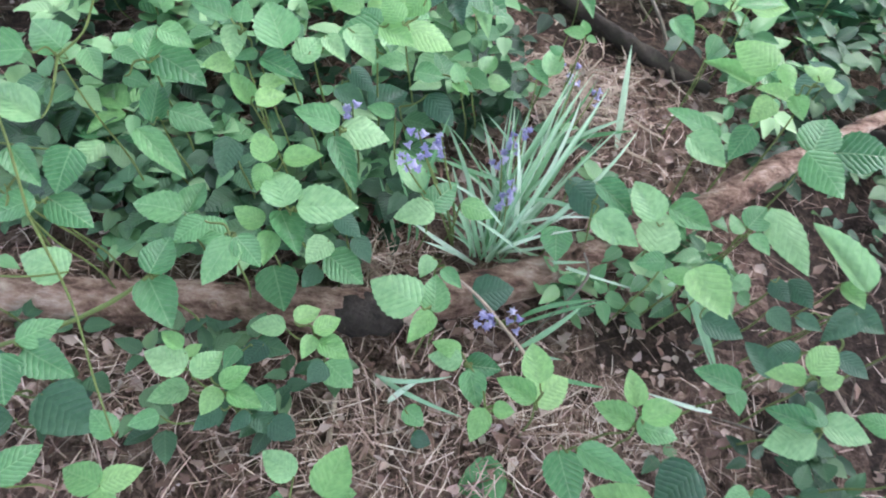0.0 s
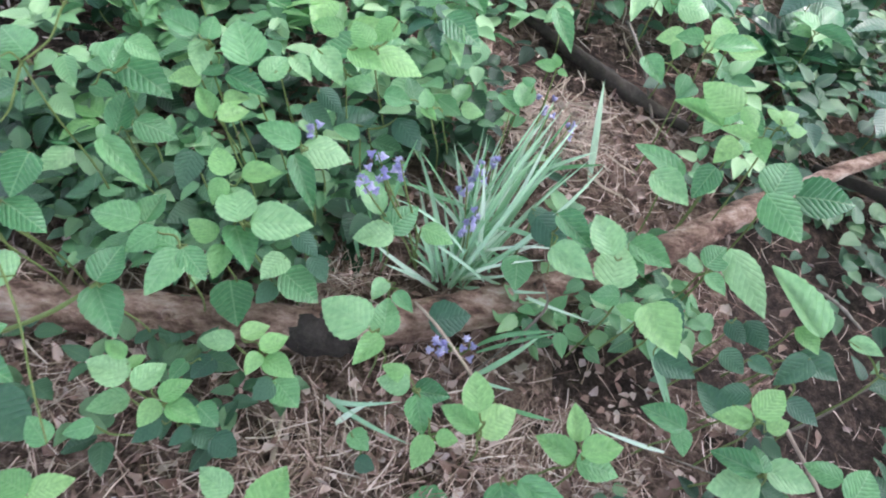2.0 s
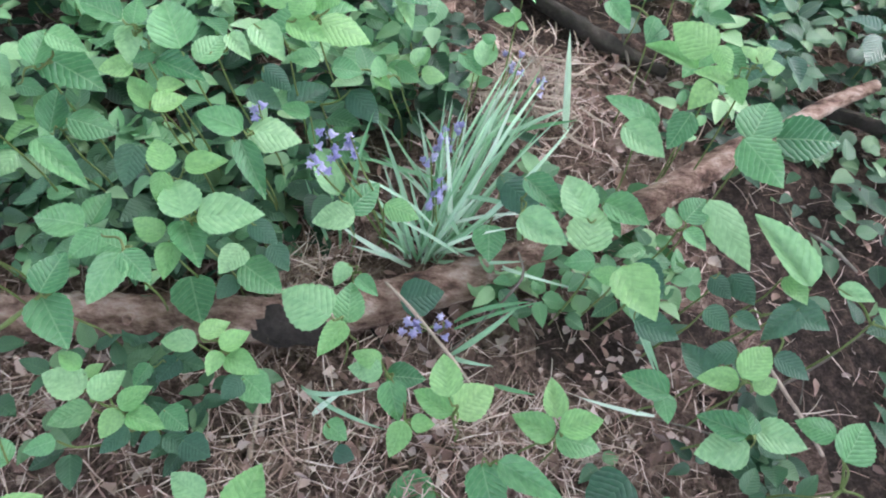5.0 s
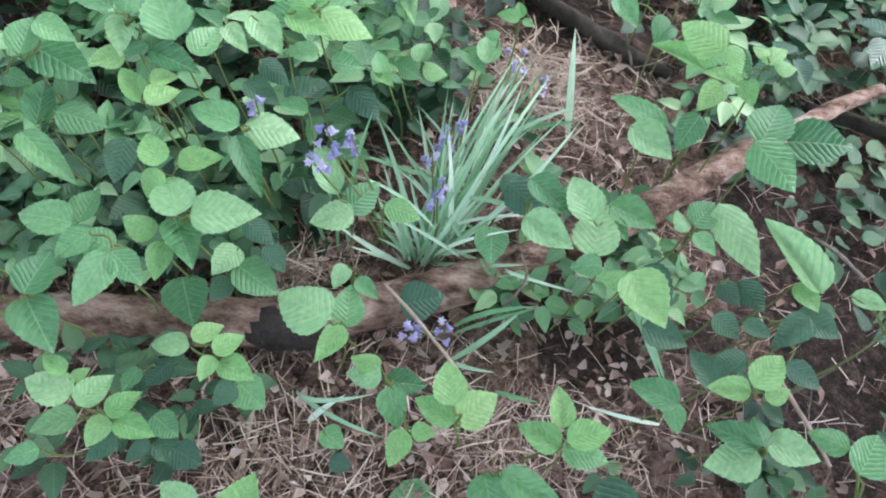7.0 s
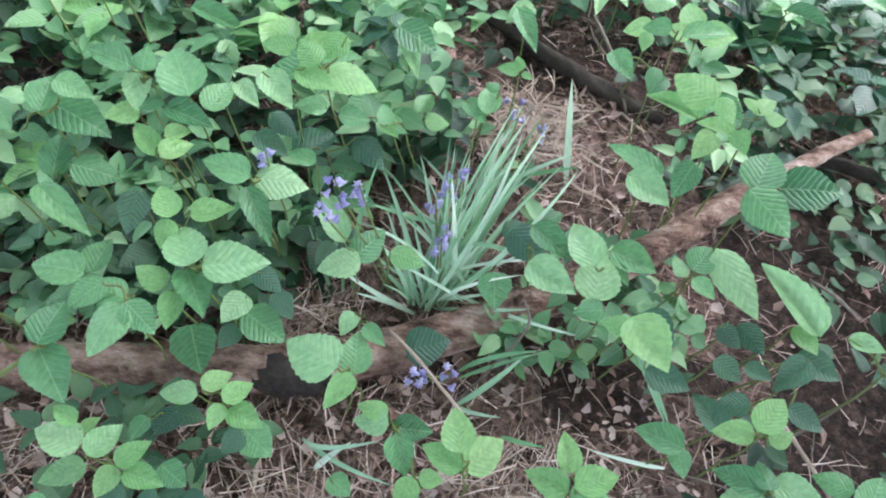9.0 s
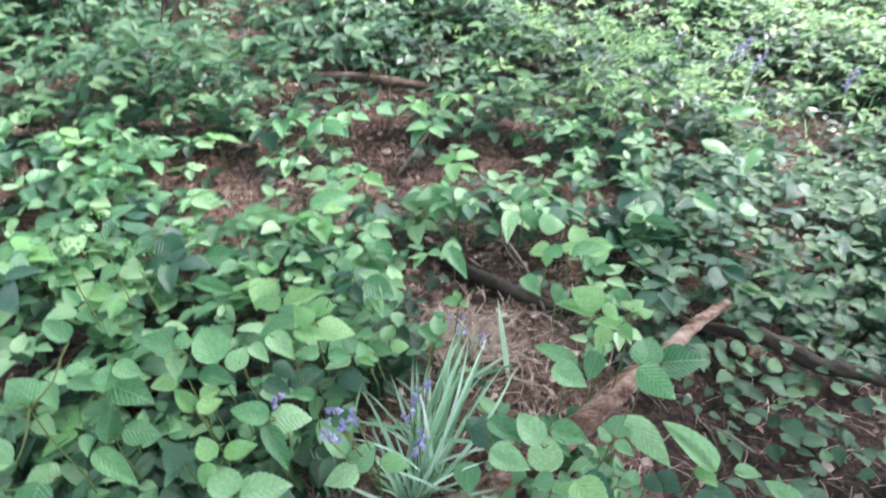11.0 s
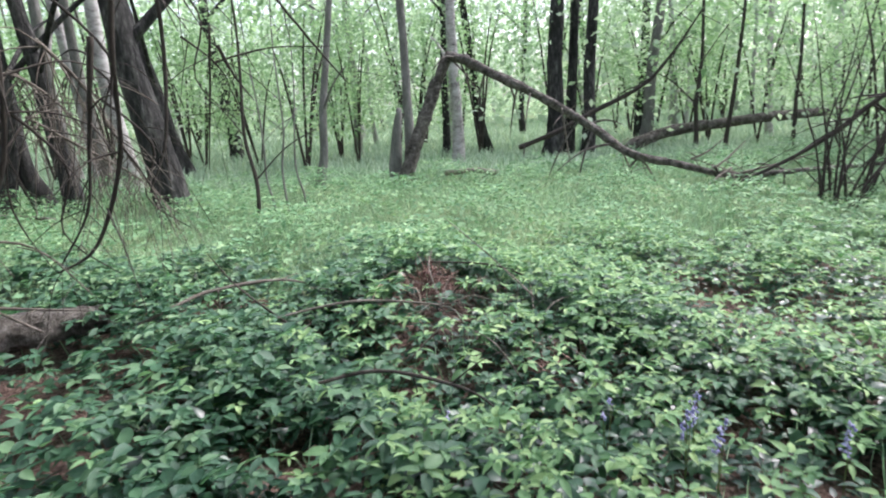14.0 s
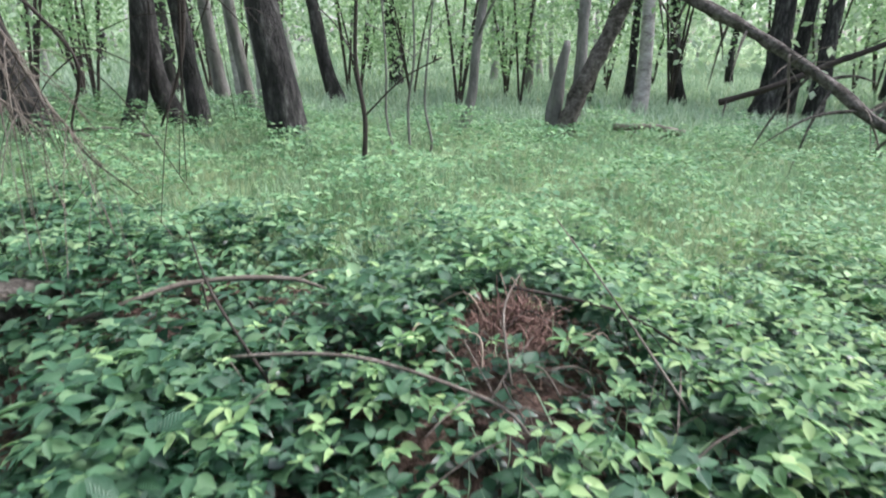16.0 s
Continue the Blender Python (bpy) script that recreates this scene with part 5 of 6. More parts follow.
grass("woodland_grass", 2500, 3.6, 8.0, (0.15, 0.34), 0.8, "thin grass among the bramble")

# dry stalks, dead leaves and crumbs of litter
n = 46000
lx, ly = RNG.uniform(-1.6, 2.9, n), 0.2 + 3.4 * RNG.random(n) ** 1.2
ok = ~dark_floor(lx, ly) | (RNG.random(n) < 0.22)
lx, ly = lx[ok], ly[ok]
n = len(lx)
STALK_V = np.array([(-0.5, 0, 0), (0.5, 0, 0), (0.6, 0.5, 0.05), (1.5, 0.5, 0.05), (-0.3, 1, 0), (0.3, 1, 0)]) * np.array([0.035, 1, 1])
STALK_F = np.array([(0, 1, 3), (0, 3, 2), (2, 3, 5), (2, 5, 4)])
scatter("litter_stalks", np.stack([lx, ly, ground_z(lx, ly) + RNG.uniform(0.002, 0.03, n)], -1), RNG.uniform(0, 6.28, n), RNG.normal(0, 0.22, n), RNG.normal(0, 0.4, n),
        RNG.uniform(0.02, 0.085, n), M_NEEDLE, "dry brown stalks and needles strewn over the ground", "litter", (STALK_V, STALK_F), RNG.uniform(0.5, 1.2, n))
n = 8000
lx, ly = RNG.uniform(-1.6, 2.6, n), 0.2 + 3.6 * RNG.random(n) ** 1.4
ok = ~dark_floor(lx, ly) | (RNG.random(n) < 0.22)
lx, ly = lx[ok], ly[ok]
n = len(lx)
DRY_V = LEAF_V * np.array([1.1, 1, 1]) + np.array([(0, 0, 0.02), (0, 0, 0.10), (0, 0, 0), (0, 0, 0.03), (0, 0, 0.13), (0, 0, 0.02), (0, 0, 0.16), (0, 0, 0.26)])
scatter("dead_leaves", np.stack([lx, ly, ground_z(lx, ly) + RNG.uniform(0.003, 0.02, n)], -1), RNG.uniform(0, 6.28, n), RNG.normal(0, 0.5, n), RNG.normal(0, 0.7, n),
        RNG.uniform(0.012, 0.05, n), M_DRYLEAF, "brown dead leaves lying in the litter", "litter", (DRY_V, LEAF_F), RNG.uniform(0.35, 1.25, n))

n = 3000
spots = np.array([b for b in BARE if b[1] > 2.2])
cen = spots[RNG.integers(0, len(spots), n)]
a, rr = RNG.uniform(0, 6.28, n), np.sqrt(RNG.random(n)) * 1.15
lx, ly = cen[:, 0] + cen[:, 2] * rr * np.cos(a), cen[:, 1] + cen[:, 3] * rr * np.sin(a)
scatter("litter_stalks", np.stack([lx, ly, ground_z(lx, ly) + RNG.uniform(0.0, 0.05, n)], -1), RNG.uniform(0, 6.28, n), RNG.normal(-0.1, 0.35, n), RNG.normal(0, 0.4, n),
        RNG.uniform(0.03, 0.11, n), M_RUST, "dead rust-brown stalks in open patches of litter", "litter", (STALK_V, STALK_F), RNG.uniform(0.5, 1.4, n))

n = 260
lx, ly = RNG.normal(0.64, 0.08, n), RNG.normal(1.66, 0.09, n)
scatter("withered_strands", np.stack([lx, ly, ground_z(lx, ly) + RNG.uniform(0.01, 0.05, n)], -1), RNG.uniform(0, 6.28, n), RNG.normal(0, 0.25, n), RNG.normal(0, 0.4, n),
        RNG.uniform(0.05, 0.13, n), M_PALE, "pale withered strands lying beyond the bluebells", "litter", (STALK_V, STALK_F), RNG.uniform(0.8, 1.8, n))

n = 1500
cen = np.array([(0.22, 0.66, 0.24, 0.09), (0.62, 0.74, 0.2, 0.08), (-0.42, 0.68, 0.2, 0.1), (0.70, 1.66, 0.16, 0.14), (0.14, 1.06, 0.08, 0.04)])[RNG.integers(0, 5, n)]
lx, ly = cen[:, 0] + cen[:, 2] * RNG.normal(0, 0.55, n), cen[:, 1] + cen[:, 3] * RNG.normal(0, 0.6, n)
scatter("litter_stalks", np.stack([lx, ly, ground_z(lx, ly) + RNG.uniform(0.006, 0.034, n)], -1), RNG.uniform(0, 6.28, n), RNG.normal(0, 0.2, n), RNG.normal(0, 0.4, n),
        RNG.uniform(0.025, 0.10, n), M_STRAW, "pale dry grass stalks matted over the litter", "litter", (STALK_V, STALK_F), RNG.uniform(0.4, 1.1, n))

n = 300
cen = np.array([(0.25, 0.66, 0.3, 0.10), (0.66, 0.76, 0.22, 0.12), (-0.40, 0.68, 0.22, 0.1), (0.72, 1.66, 0.18, 0.16), (0.16, 1.05, 0.1, 0.05), (0.85, 0.92, 0.14, 0.1)])[RNG.integers(0, 6, n)]
lx, ly = cen[:, 0] + cen[:, 2] * RNG.normal(0, 0.6, n), cen[:, 1] + cen[:, 3] * RNG.normal(0, 0.6, n)
scatter("dead_leaves", np.stack([lx, ly, ground_z(lx, ly) + RNG.uniform(0.012, 0.03, n)], -1), RNG.uniform(0, 6.28, n), RNG.normal(0, 0.35, n), RNG.normal(0, 0.45, n),
        RNG.uniform(0.012, 0.032, n), M_DRYLEAF, "curled brown dead leaves on the open litter", "litter", (DRY_V, LEAF_F), RNG.uniform(0.5, 1.4, n))

# the rust-brown heap of dead needles on the mound
n = 1500
a, rr = RNG.uniform(0, 6.28, n), np.abs(RNG.normal(0, 0.19, n))
mx, my = 2.0 + rr * np.cos(a) * 1.4, 6.34 + rr * np.sin(a)
mx[:350], my[:350] = 2.42 + RNG.normal(0, 0.1, 350), 5.0 + RNG.normal(0, 0.08, 350)
heap = scatter("needle_heap", np.stack([mx, my, ground_z(mx, my) + RNG.uniform(0.0, 0.22, n) * np.exp(-rr * 3)], -1), RNG.uniform(0, 6.28, n), RNG.normal(-0.3, 0.6, n), RNG.normal(0, 0.4, n),
               RNG.uniform(0.06, 0.16, n), M_RUST, "rust-brown heap of dead needles and twigs on a mound", "heap", (STALK_V, STALK_F), RNG.uniform(0.7, 1.6, n))

# ---- sticks and dead branches ----


def stick(label, pts, radii, mat, name="fallen_stick", category="stick", twigs=0, seed=0, sides=7, group="", twig_len=(0.15, 0.5), drop=0.2):
    """A dead stick or branch; z of its points is above the ground where lift is not given."""
    pts = [Vector(p) for p in pts]
    ob = thing(name, label, category, *pts[0], group=group)
    org = tuple(pts[0])
    if name == "dead_bough":
        radii = [0.68 * r for r in radii]
    rng = random.Random(seed + 500)
    pts = [p + Vector((rng.uniform(-1, 1), rng.uniform(-1, 1), rng.uniform(-1, 1))) * min(0.02, 0.6 * r) for p, r in zip(pts, radii)]
    tube("limb", pts, radii, mat, ob, sides, 0.13, seed, at=org)
    rng = random.Random(seed)
    for _ in range(twigs):
        i = rng.randrange(len(pts) - 1)
        t = rng.random()
        s = pts[i].lerp(pts[i + 1], t)
        r = radii[i] + (radii[i + 1] - radii[i]) * t
        length = rng.uniform(*twig_len)
        d = Vector((rng.uniform(-1, 1), rng.uniform(-1, 1), rng.uniform(-1, 0.8) - drop)).normalized() * length
        e = Vector((rng.uniform(-0.2, 0.2), rng.uniform(-0.2, 0.2), rng.uniform(-0.2, 0.1))) * length
        tube("twig", [s, s + d * 0.5 + e * 0.5, s + d + e - Vector((0, 0, drop * 0.5 * length))], (min(r * 0.5, 0.028), min(r * 0.35, 0.02), 0.002), mat, ob, 5, 0.03, rng.randrange(99), at=org)
    return ob


def on(x, y, h=0.0):
    return (x, y, float(ground_z(x, y)) + h)


stick("thin pale stick lying on the litter", [(0.125, 0.742, -0.06), (0.13, 0.66, -0.07), (0.135, 0.54, -0.08)], (0.005, 0.0055, 0.005), M_PALE)
stick("thin straw-coloured stem over the log and litter", [(0.343, 0.995, 0.000), (0.399, 0.931, 0.030), (0.492, 0.840, 0.000), (0.574, 0.757, -0.050)], (0.003, 0.0035, 0.0035, 0.003), M_PALE)
stick("thin crooked dead twig before the log", [(0.479, 0.872, -0.060), (0.563, 0.950, 0.000), (0.619, 1.017, 0.030), (0.608, 1.066, 0.050)], (0.002, 0.003, 0.003, 0.002), M_DEAD, twigs=2, seed=4, twig_len=(0.05, 0.12))
stick("thin brown stick among the shoots", [(1.090, 0.890, 0.020), (1.117, 0.847, 0.010), (1.174, 0.799, -0.040), (1.224, 0.742, -0.080)], (0.003, 0.004, 0.004, 0.004), M_PALE)
stick("thin forked twig on the litter", [(1.107, 0.833, 0.000), (1.170, 0.870, 0.020), (1.218, 0.902, 0.050)], (0.003, 0.003, 0.002), M_DEAD, twigs=2, seed=5, twig_len=(0.04, 0.1))
stick("arching bramble runner over the log", [on(-0.62, 0.70, 0.01), (-0.43, 0.755, 0.03), (-0.30, 0.785, 0.11), (-0.22, 0.80, 0.18), (-0.19, 0.815, 0.20)], (0.004, 0.0045, 0.0045, 0.004, 0.003), M_STEM, "bramble_runner", "bramble")
stick("thin dry runner on the litter", [(1.300, 1.243, -0.050), (1.328, 1.184, -0.020), (1.386, 1.150, -0.050)], (0.004, 0.0045, 0.003), M_DEAD)
stick("thin pale stick leaning in the undergrowth", [on(0.84, 2.12, 0.12), on(0.90, 1.98, 0.08), on(0.935, 1.80, 0.03)], (0.006, 0.0055, 0.004), M_DEAD)
stick("bleached twig standing in the bramble", [on(1.42, 2.9), on(1.40, 2.95, 0.18)], (0.006, 0.004), M_PALE)
stick("brown dead branch lying in the litter", [on(-0.1, 3.70, 0.10), on(0.35, 3.60, 0.15), on(0.9, 3.52, 0.09)], (0.022, 0.028, 0.02), M_MOSSLOG, twigs=4, seed=3, sides=10)
stick("forked dead stick lying in the litter", [on(0.45, 2.75, 0.03), on(0.62, 3.05, 0.08), on(0.72, 3.3, 0.12)], (0.01, 0.009, 0.006), M_DEAD, twigs=3, seed=8)
rs2 = random.Random(77)
for _ in range(46):
    x, y = rs2.uniform(-0.9, 1.9), rs2.uniform(0.3, 2.9)
    a, l = rs2.uniform(0, 6.28), rs2.uniform(0.08, 0.3)
    stick("thin dry twig lying on the litter", [on(x, y, 0.012), on(x + 0.5 * l * math.cos(a), y + 0.5 * l * math.sin(a), 0.02), on(x + l * math.cos(a + 0.2), y + l * math.sin(a + 0.2), 0.01)],
          (0.0025, 0.003, 0.0015), rs2.choice((M_DEAD, M_PALE, M_TWIG)), sides=5, seed=rs2.randrange(99), group="dry twigs on the litter")

# sticks across the mound
stick("curved dead branch lying over the undergrowth", [on(-0.15, 6.1, 0.27), on(0.25, 6.45, 0.35), on(0.75, 6.55, 0.37), on(1.0, 6.5, 0.31)], (0.0130, 0.0158, 0.0130, 0.0072), M_DEAD, "dead_branch", "branch", 3, 5)
stick("thin dark stick leaning out of the undergrowth", [on(0.95, 5.75, 0.20), on(0.55, 6.15, 0.45), on(0.32, 6.45, 0.65)], (0.0086, 0.0065, 0.0029), M_TWIG, twigs=2, seed=6)
stick("dark branch lying beyond the mound", [on(1.95, 6.4, 0.25), on(2.45, 6.25, 0.31), on(2.75, 6.05, 0.29)], (0.0101, 0.0086, 0.0058), M_TWIG, twigs=3, seed=7)
stick("thin pale stick leaning beside the mound", [on(2.62, 5.6, 0.25), on(2.4, 6.1, 0.45), on(2.2, 6.6, 0.60)], (0.0058, 0.0050, 0.0029), M_DEAD, twigs=2, seed=8)
stick("long brown stick lying across the mound", [on(0.7, 5.85, 0.29), on(1.3, 5.7, 0.37), on(1.85, 5.45, 0.35), on(2.0, 5.35, 0.29)], (0.0072, 0.0086, 0.0072, 0.0043), M_DEAD, twigs=5, seed=9)
stick("forked dead twig on the mound", [on(1.95, 5.75, 0.17), on(1.92, 6.0, 0.33), on(2.0, 6.25, 0.39)], (0.0058, 0.0050, 0.0029), M_DEAD, twigs=4, seed=10)
stick("dark dead branch over the bramble", [on(0.95, 4.75, 0.27), on(1.35, 4.72, 0.35), on(1.75, 4.5, 0.33), on(1.9, 4.35, 0.27)], (0.0086, 0.0108, 0.0086, 0.0043), M_TWIG, twigs=4, seed=11)
for k, (x, y, a, l) in enumerate(((2.4, 5.2, 0.6, 0.5), (2.2, 4.8, 2.2, 0.4), (2.55, 5.5, 1.3, 0.45), (1.4, 6.2, 2.9, 0.6), (1.6, 5.2, 0.3, 0.5), (2.75, 4.6, 2.4, 0.5), (0.8, 5.2, 1.0, 0.4))):
    stick("dry forked twig in the undergrowth", [on(x, y, 0.16), on(x + 0.5 * l * math.cos(a), y + 0.5 * l * math.sin(a), 0.30), on(x + l * math.cos(a), y + l * math.sin(a), 0.34)], (0.0050, 0.0043, 0.0014), M_DEAD, twigs=3, seed=20 + k,
          group="dry twigs on the mound")

rs4 = random.Random(19)
for k in range(14):
    x, y = 2.0 + rs4.uniform(-0.45, 0.5), 6.2 + rs4.uniform(-0.35, 0.25)
    a, l = rs4.uniform(0, 6.28), rs4.uniform(0.2, 0.5)
    stick("crooked brown twig on the needle heap", [on(x, y, 0.04), on(x + 0.4 * l * math.cos(a), y + 0.4 * l * math.sin(a), 0.14 + 0.1 * rs4.random()), on(x + l * math.cos(a + 0.4), y + l * math.sin(a + 0.4), 0.1)], (0.006, 0.005, 0.002),
          rs4.choice((M_DEAD, M_PALE, M_TWIG)), twigs=2, seed=200 + k, sides=5, group="twigs on the needle heap", twig_len=(0.06, 0.2))

# the old log and the dead boughs beside it
stick("thick brown old log with flaking bark in undergrowth", [on(-1.8, 4.6, 0.16), on(-1.38, 5.4, 0.25), on(-1.0, 6.1, 0.29), on(-0.42, 6.4, 0.22)], (0.14, 0.14, 0.125, 0.1), M_LIMB, "fallen_log", "log", 5, 13, 16)
B = "dead_bough"
stick("dark bare bough hanging in a bow", [(0.55, 4.55, 2.9), (0.38, 4.6, 2.0), (0.3, 4.7, 1.5), (0.1, 4.8, 1.08), (-0.1, 4.8, 0.97)], (0.022, 0.02, 0.017, 0.013, 0.006), M_TWIG, B, "branch", 7, 17, drop=0.5)
stick("grey forked dead bough reaching the ground", [on(-1.0, 4.2, 0.0), (-0.72, 4.25, 0.45), (-0.62, 4.3, 0.72), (-0.85, 4.3, 0.95), (-1.3, 4.2, 1.0)], (0.012, 0.014, 0.016, 0.016, 0.014), M_DEAD, B, "branch", 6, 18, drop=0.5)
stick("dark bough hanging from above", [(-0.2, 5.2, 3.2), (-0.3, 5.25, 2.2), (-0.42, 5.3, 1.5), (-0.7, 5.2, 0.9)], (0.03, 0.025, 0.02, 0.008), M_TWIG, B, "branch", 12, 19, twig_len=(0.3, 0.9), drop=0.5)
stick("thin dark bough crossing above", [(0.6, 7.6, 3.3), (1.0, 7.7, 2.7), (1.35, 7.75, 2.2), (1.62, 7.8, 1.85)], (0.022, 0.02, 0.016, 0.006), M_TWIG, B, "branch", 3, 20)
stick("dark drooping bough of a dead tree", [(0.1, 7.2, 3.4), (0.12, 7.25, 2.4), (0.0, 7.3, 1.5), (-0.2, 7.3, 1.05)], (0.03, 0.026, 0.02, 0.008), M_TWIG, B, "branch", 8, 21, twig_len=(0.3, 0.8), drop=0.4)
stick("thin dark bough above the clearing", [(-0.2, 8.0, 2.75), (0.8, 8.2, 2.8), (1.6, 8.3, 2.9), (2.3, 8.3, 2.75)], (0.02, 0.016, 0.012, 0.006), M_TWIG, B, "branch", 6, 22)
stick("dead bough low over the herbs", [on(-2.4, 5.8, 0.9), on(-1.6, 5.9, 0.62), on(-0.9, 6.0, 0.5), on(-0.4, 6.05, 0.42)], (0.024, 0.02, 0.016, 0.008), M_DEAD, B, "branch", 8, 23, drop=0.5)
stick("dead branch lying in the grass", [on(-4.2, 11.5, 0.2), on(-3.2, 11.4, 0.3), on(-2.4, 11.3, 0.2)], (0.03, 0.03, 0.02), M_DEAD, "dead_branch", "branch", 3, 24)
stick("dead log lying in the grass", [on(3.9, 14.0, 0.25), on(4.5, 13.9, 0.3), on(5.0, 13.7, 0.26)], (0.05, 0.06, 0.05), M_DEAD, "dead_branch", "branch", 4, 25)

# the snapped leaning tree and its long bowed limb
stick("leaning snapped tree trunk", [on(3.05, 14.2, -0.1), (3.3, 14.22, 0.6), (3.65, 14.3, 1.3), (4.0, 14.32, 2.05), (4.23, 14.3, 2.47)], (0.17, 0.15, 0.13, 0.11, 0.10), M_LIMB, "snapped_tree", "tree", 0, 30, 14)
stick("long grey bowed limb broken down from the snapped tree", [(4.2, 14.32, 2.45), (4.5, 14.0, 2.35), (4.93, 13.6, 2.04), (5.62, 13.0, 1.59), (6.32, 12.3, 0.95), (6.8, 11.7, 0.46), (7.5, 11.2, 0.2), (8.2, 10.8, -0.02), (9.1, 10.5, 0.02), (10.8, 10.0, 0.05)],
      (0.10, 0.095, 0.09, 0.082, 0.075, 0.068, 0.06, 0.05, 0.04, 0.025), M_LIMB, "broken_limb", "branch", 22, 31, 12, twig_len=(0.5, 1.3), drop=0.5)
stick("dead split stump beside the leaning trunk", [on(2.98, 14.4, -0.1), (3.02, 14.42, 0.7), (3.15, 14.45, 1.5)], (0.14, 0.12, 0.05), M_GREYBARK, "stump", "stump", 0, 32, 12)
stick("bare branch rising across the trunks", [(6.7, 17.2, 0.25), (7.6, 16.8, 0.6), (8.44, 16.5, 1.01), (9.55, 16.0, 1.58), (10.2, 15.7, 2.3), (10.9, 15.5, 3.3)], (0.1, 0.1, 0.09, 0.07, 0.05, 0.03), M_TWIG, B, "branch", 6, 33, twig_len=(0.5, 1.2))
stick("fallen trunk propped level above the grass", [(10.2, 18.2, -0.35), (10.7, 18.0, 0.0), (11.8, 18.0, 0.25), (14, 17.6, 0.4), (17.5, 17.0, 0.45)], (0.2, 0.18, 0.16, 0.14, 0.1), M_LIMB, "fallen_log", "log", 5, 34, 12)
stick("dark thick broken bough rising from the ground", [on(8.0, 10.7, 0.12), (8.82, 10.3, 0.25), (9.46, 10.0, 0.65), (10.02, 9.7, 1.2), (10.9, 9.3, 1.7)], (0.02, 0.03, 0.036, 0.04, 0.036), M_TWIG, "broken_bough", "branch", 24, 35, 12, twig_len=(0.5, 1.4), drop=0.2)
rs5 = random.Random(83)
for k in range(15):
    x, y = rs5.uniform(8.6, 9.4), rs5.uniform(8.8, 9.6)
    lx, ly, h = rs5.uniform(-0.6, 4.4), rs5.uniform(-0.4, 0.5), rs5.uniform(1.2, 3.6)
    bow = rs5.uniform(-0.5, 0.5)
    stick("dark bare bush stem leaning among others", [on(x, y, -0.05), (x + lx * 0.2 + bow * 0.3, y + ly * 0.25, h * 0.2), (x + lx * 0.46 + bow * 0.6, y + ly * 0.5, h * 0.42), (x + lx * 0.8 + bow * 0.3, y + ly * 0.75, h * 0.72), (x + lx * 1.2, y + ly, h)],
          (0.022, 0.016, 0.012, 0.008, 0.003), M_TWIG, "bush_stem", "bush", 10, 40 + k, group="bare bush stems", twig_len=(0.3, 1.1), drop=0.0)

for k, (x, y, z, dx, dy, dz) in enumerate(((8.0, 10.8, 0.1, 0.9, 0.3, -0.25), (8.1, 10.7, 0.15, -0.7, -0.2, -0.3), (7.6, 11.1, 0.3, 0.5, -0.2, 0.35), (8.3, 10.7, 0.05, 1.2, -0.3, 0.25), (7.9, 10.9, 0.15, 0.7, 0.1, 0.4), (6.9, 11.6, 0.4, 0.3, -0.2, -0.6), (5.9, 12.6, 1.3, 0.1, -0.1, -1.0), (6.6, 11.9, 0.7, 0.35, -0.1, -0.8))):
    stick("splintered grey branch end of the broken limb", [(x, y, z), (x + dx * 0.5, y + dy * 0.5, z + dz * 0.4), (x + dx, y + dy, z + dz)], (0.022, 0.017, 0.006), M_DEAD, "dead_branch", "branch", 5, 60 + k, group="splintered branches", twig_len=(0.2, 0.6), drop=0.3)
for k, (x, y, z, dx, dz) in enumerate(((-0.6, 5.4, 3.1, 0.2, -1.9), (-0.35, 5.5, 2.6, -0.35, -1.5), (-0.15, 5.3, 2.4, 0.45, -1.0), (-0.75, 5.6, 2.4, 0.3, -1.6), (0.15, 6.6, 2.9, 0.5, -1.3), (-0.95, 5.2, 2.6, 0.5, -0.9), (-0.5, 5.3, 1.9, 0.5, -1.1), (-0.2, 6.0, 1.9, 0.5, -1.0))):
    stick("thin bare twig hanging from the dead boughs", [(x, y, z), (x + dx * 0.7, y + 0.05, z + dz * 0.4), (x + dx * 0.5, y + 0.1, z + dz * 0.75), (x + dx, y + 0.1, z + dz)], (0.014, 0.011, 0.008, 0.003), M_TWIG, B, "branch", 6, 80 + k, group="hanging dead twigs", twig_len=(0.2, 0.7), drop=0.5)

stick("dead bough with a fringe of fine hanging twigs", [(-0.31, 5.8, 2.15), (-0.14, 5.85, 1.89), (-0.03, 5.9, 1.61), (0.08, 5.95, 1.31), (0.22, 6.0, 1.05)], (0.0176, 0.0143, 0.011, 0.0077, 0.0044), M_DEAD, B, "branch", 64, 120, twig_len=(0.1, 0.5), drop=0.6)
stick("dead bough with a fringe of fine hanging twigs", [(-0.38, 5.6, 1.72), (-0.16, 5.65, 1.53), (0.06, 5.7, 1.36), (0.19, 5.75, 1.21)], (0.0147, 0.011, 0.0073, 0.0037), M_DEAD, B, "branch", 56, 121, twig_len=(0.1, 0.5), drop=0.6)
stick("dead bough with a fringe of fine hanging twigs", [(-0.57, 6.0, 2.01), (-0.37, 6.05, 1.82), (-0.23, 6.1, 1.56), (-0.21, 6.15, 1.2)], (0.0147, 0.011, 0.0073, 0.0037), M_DEAD, B, "branch", 56, 122, twig_len=(0.1, 0.5), drop=0.6)
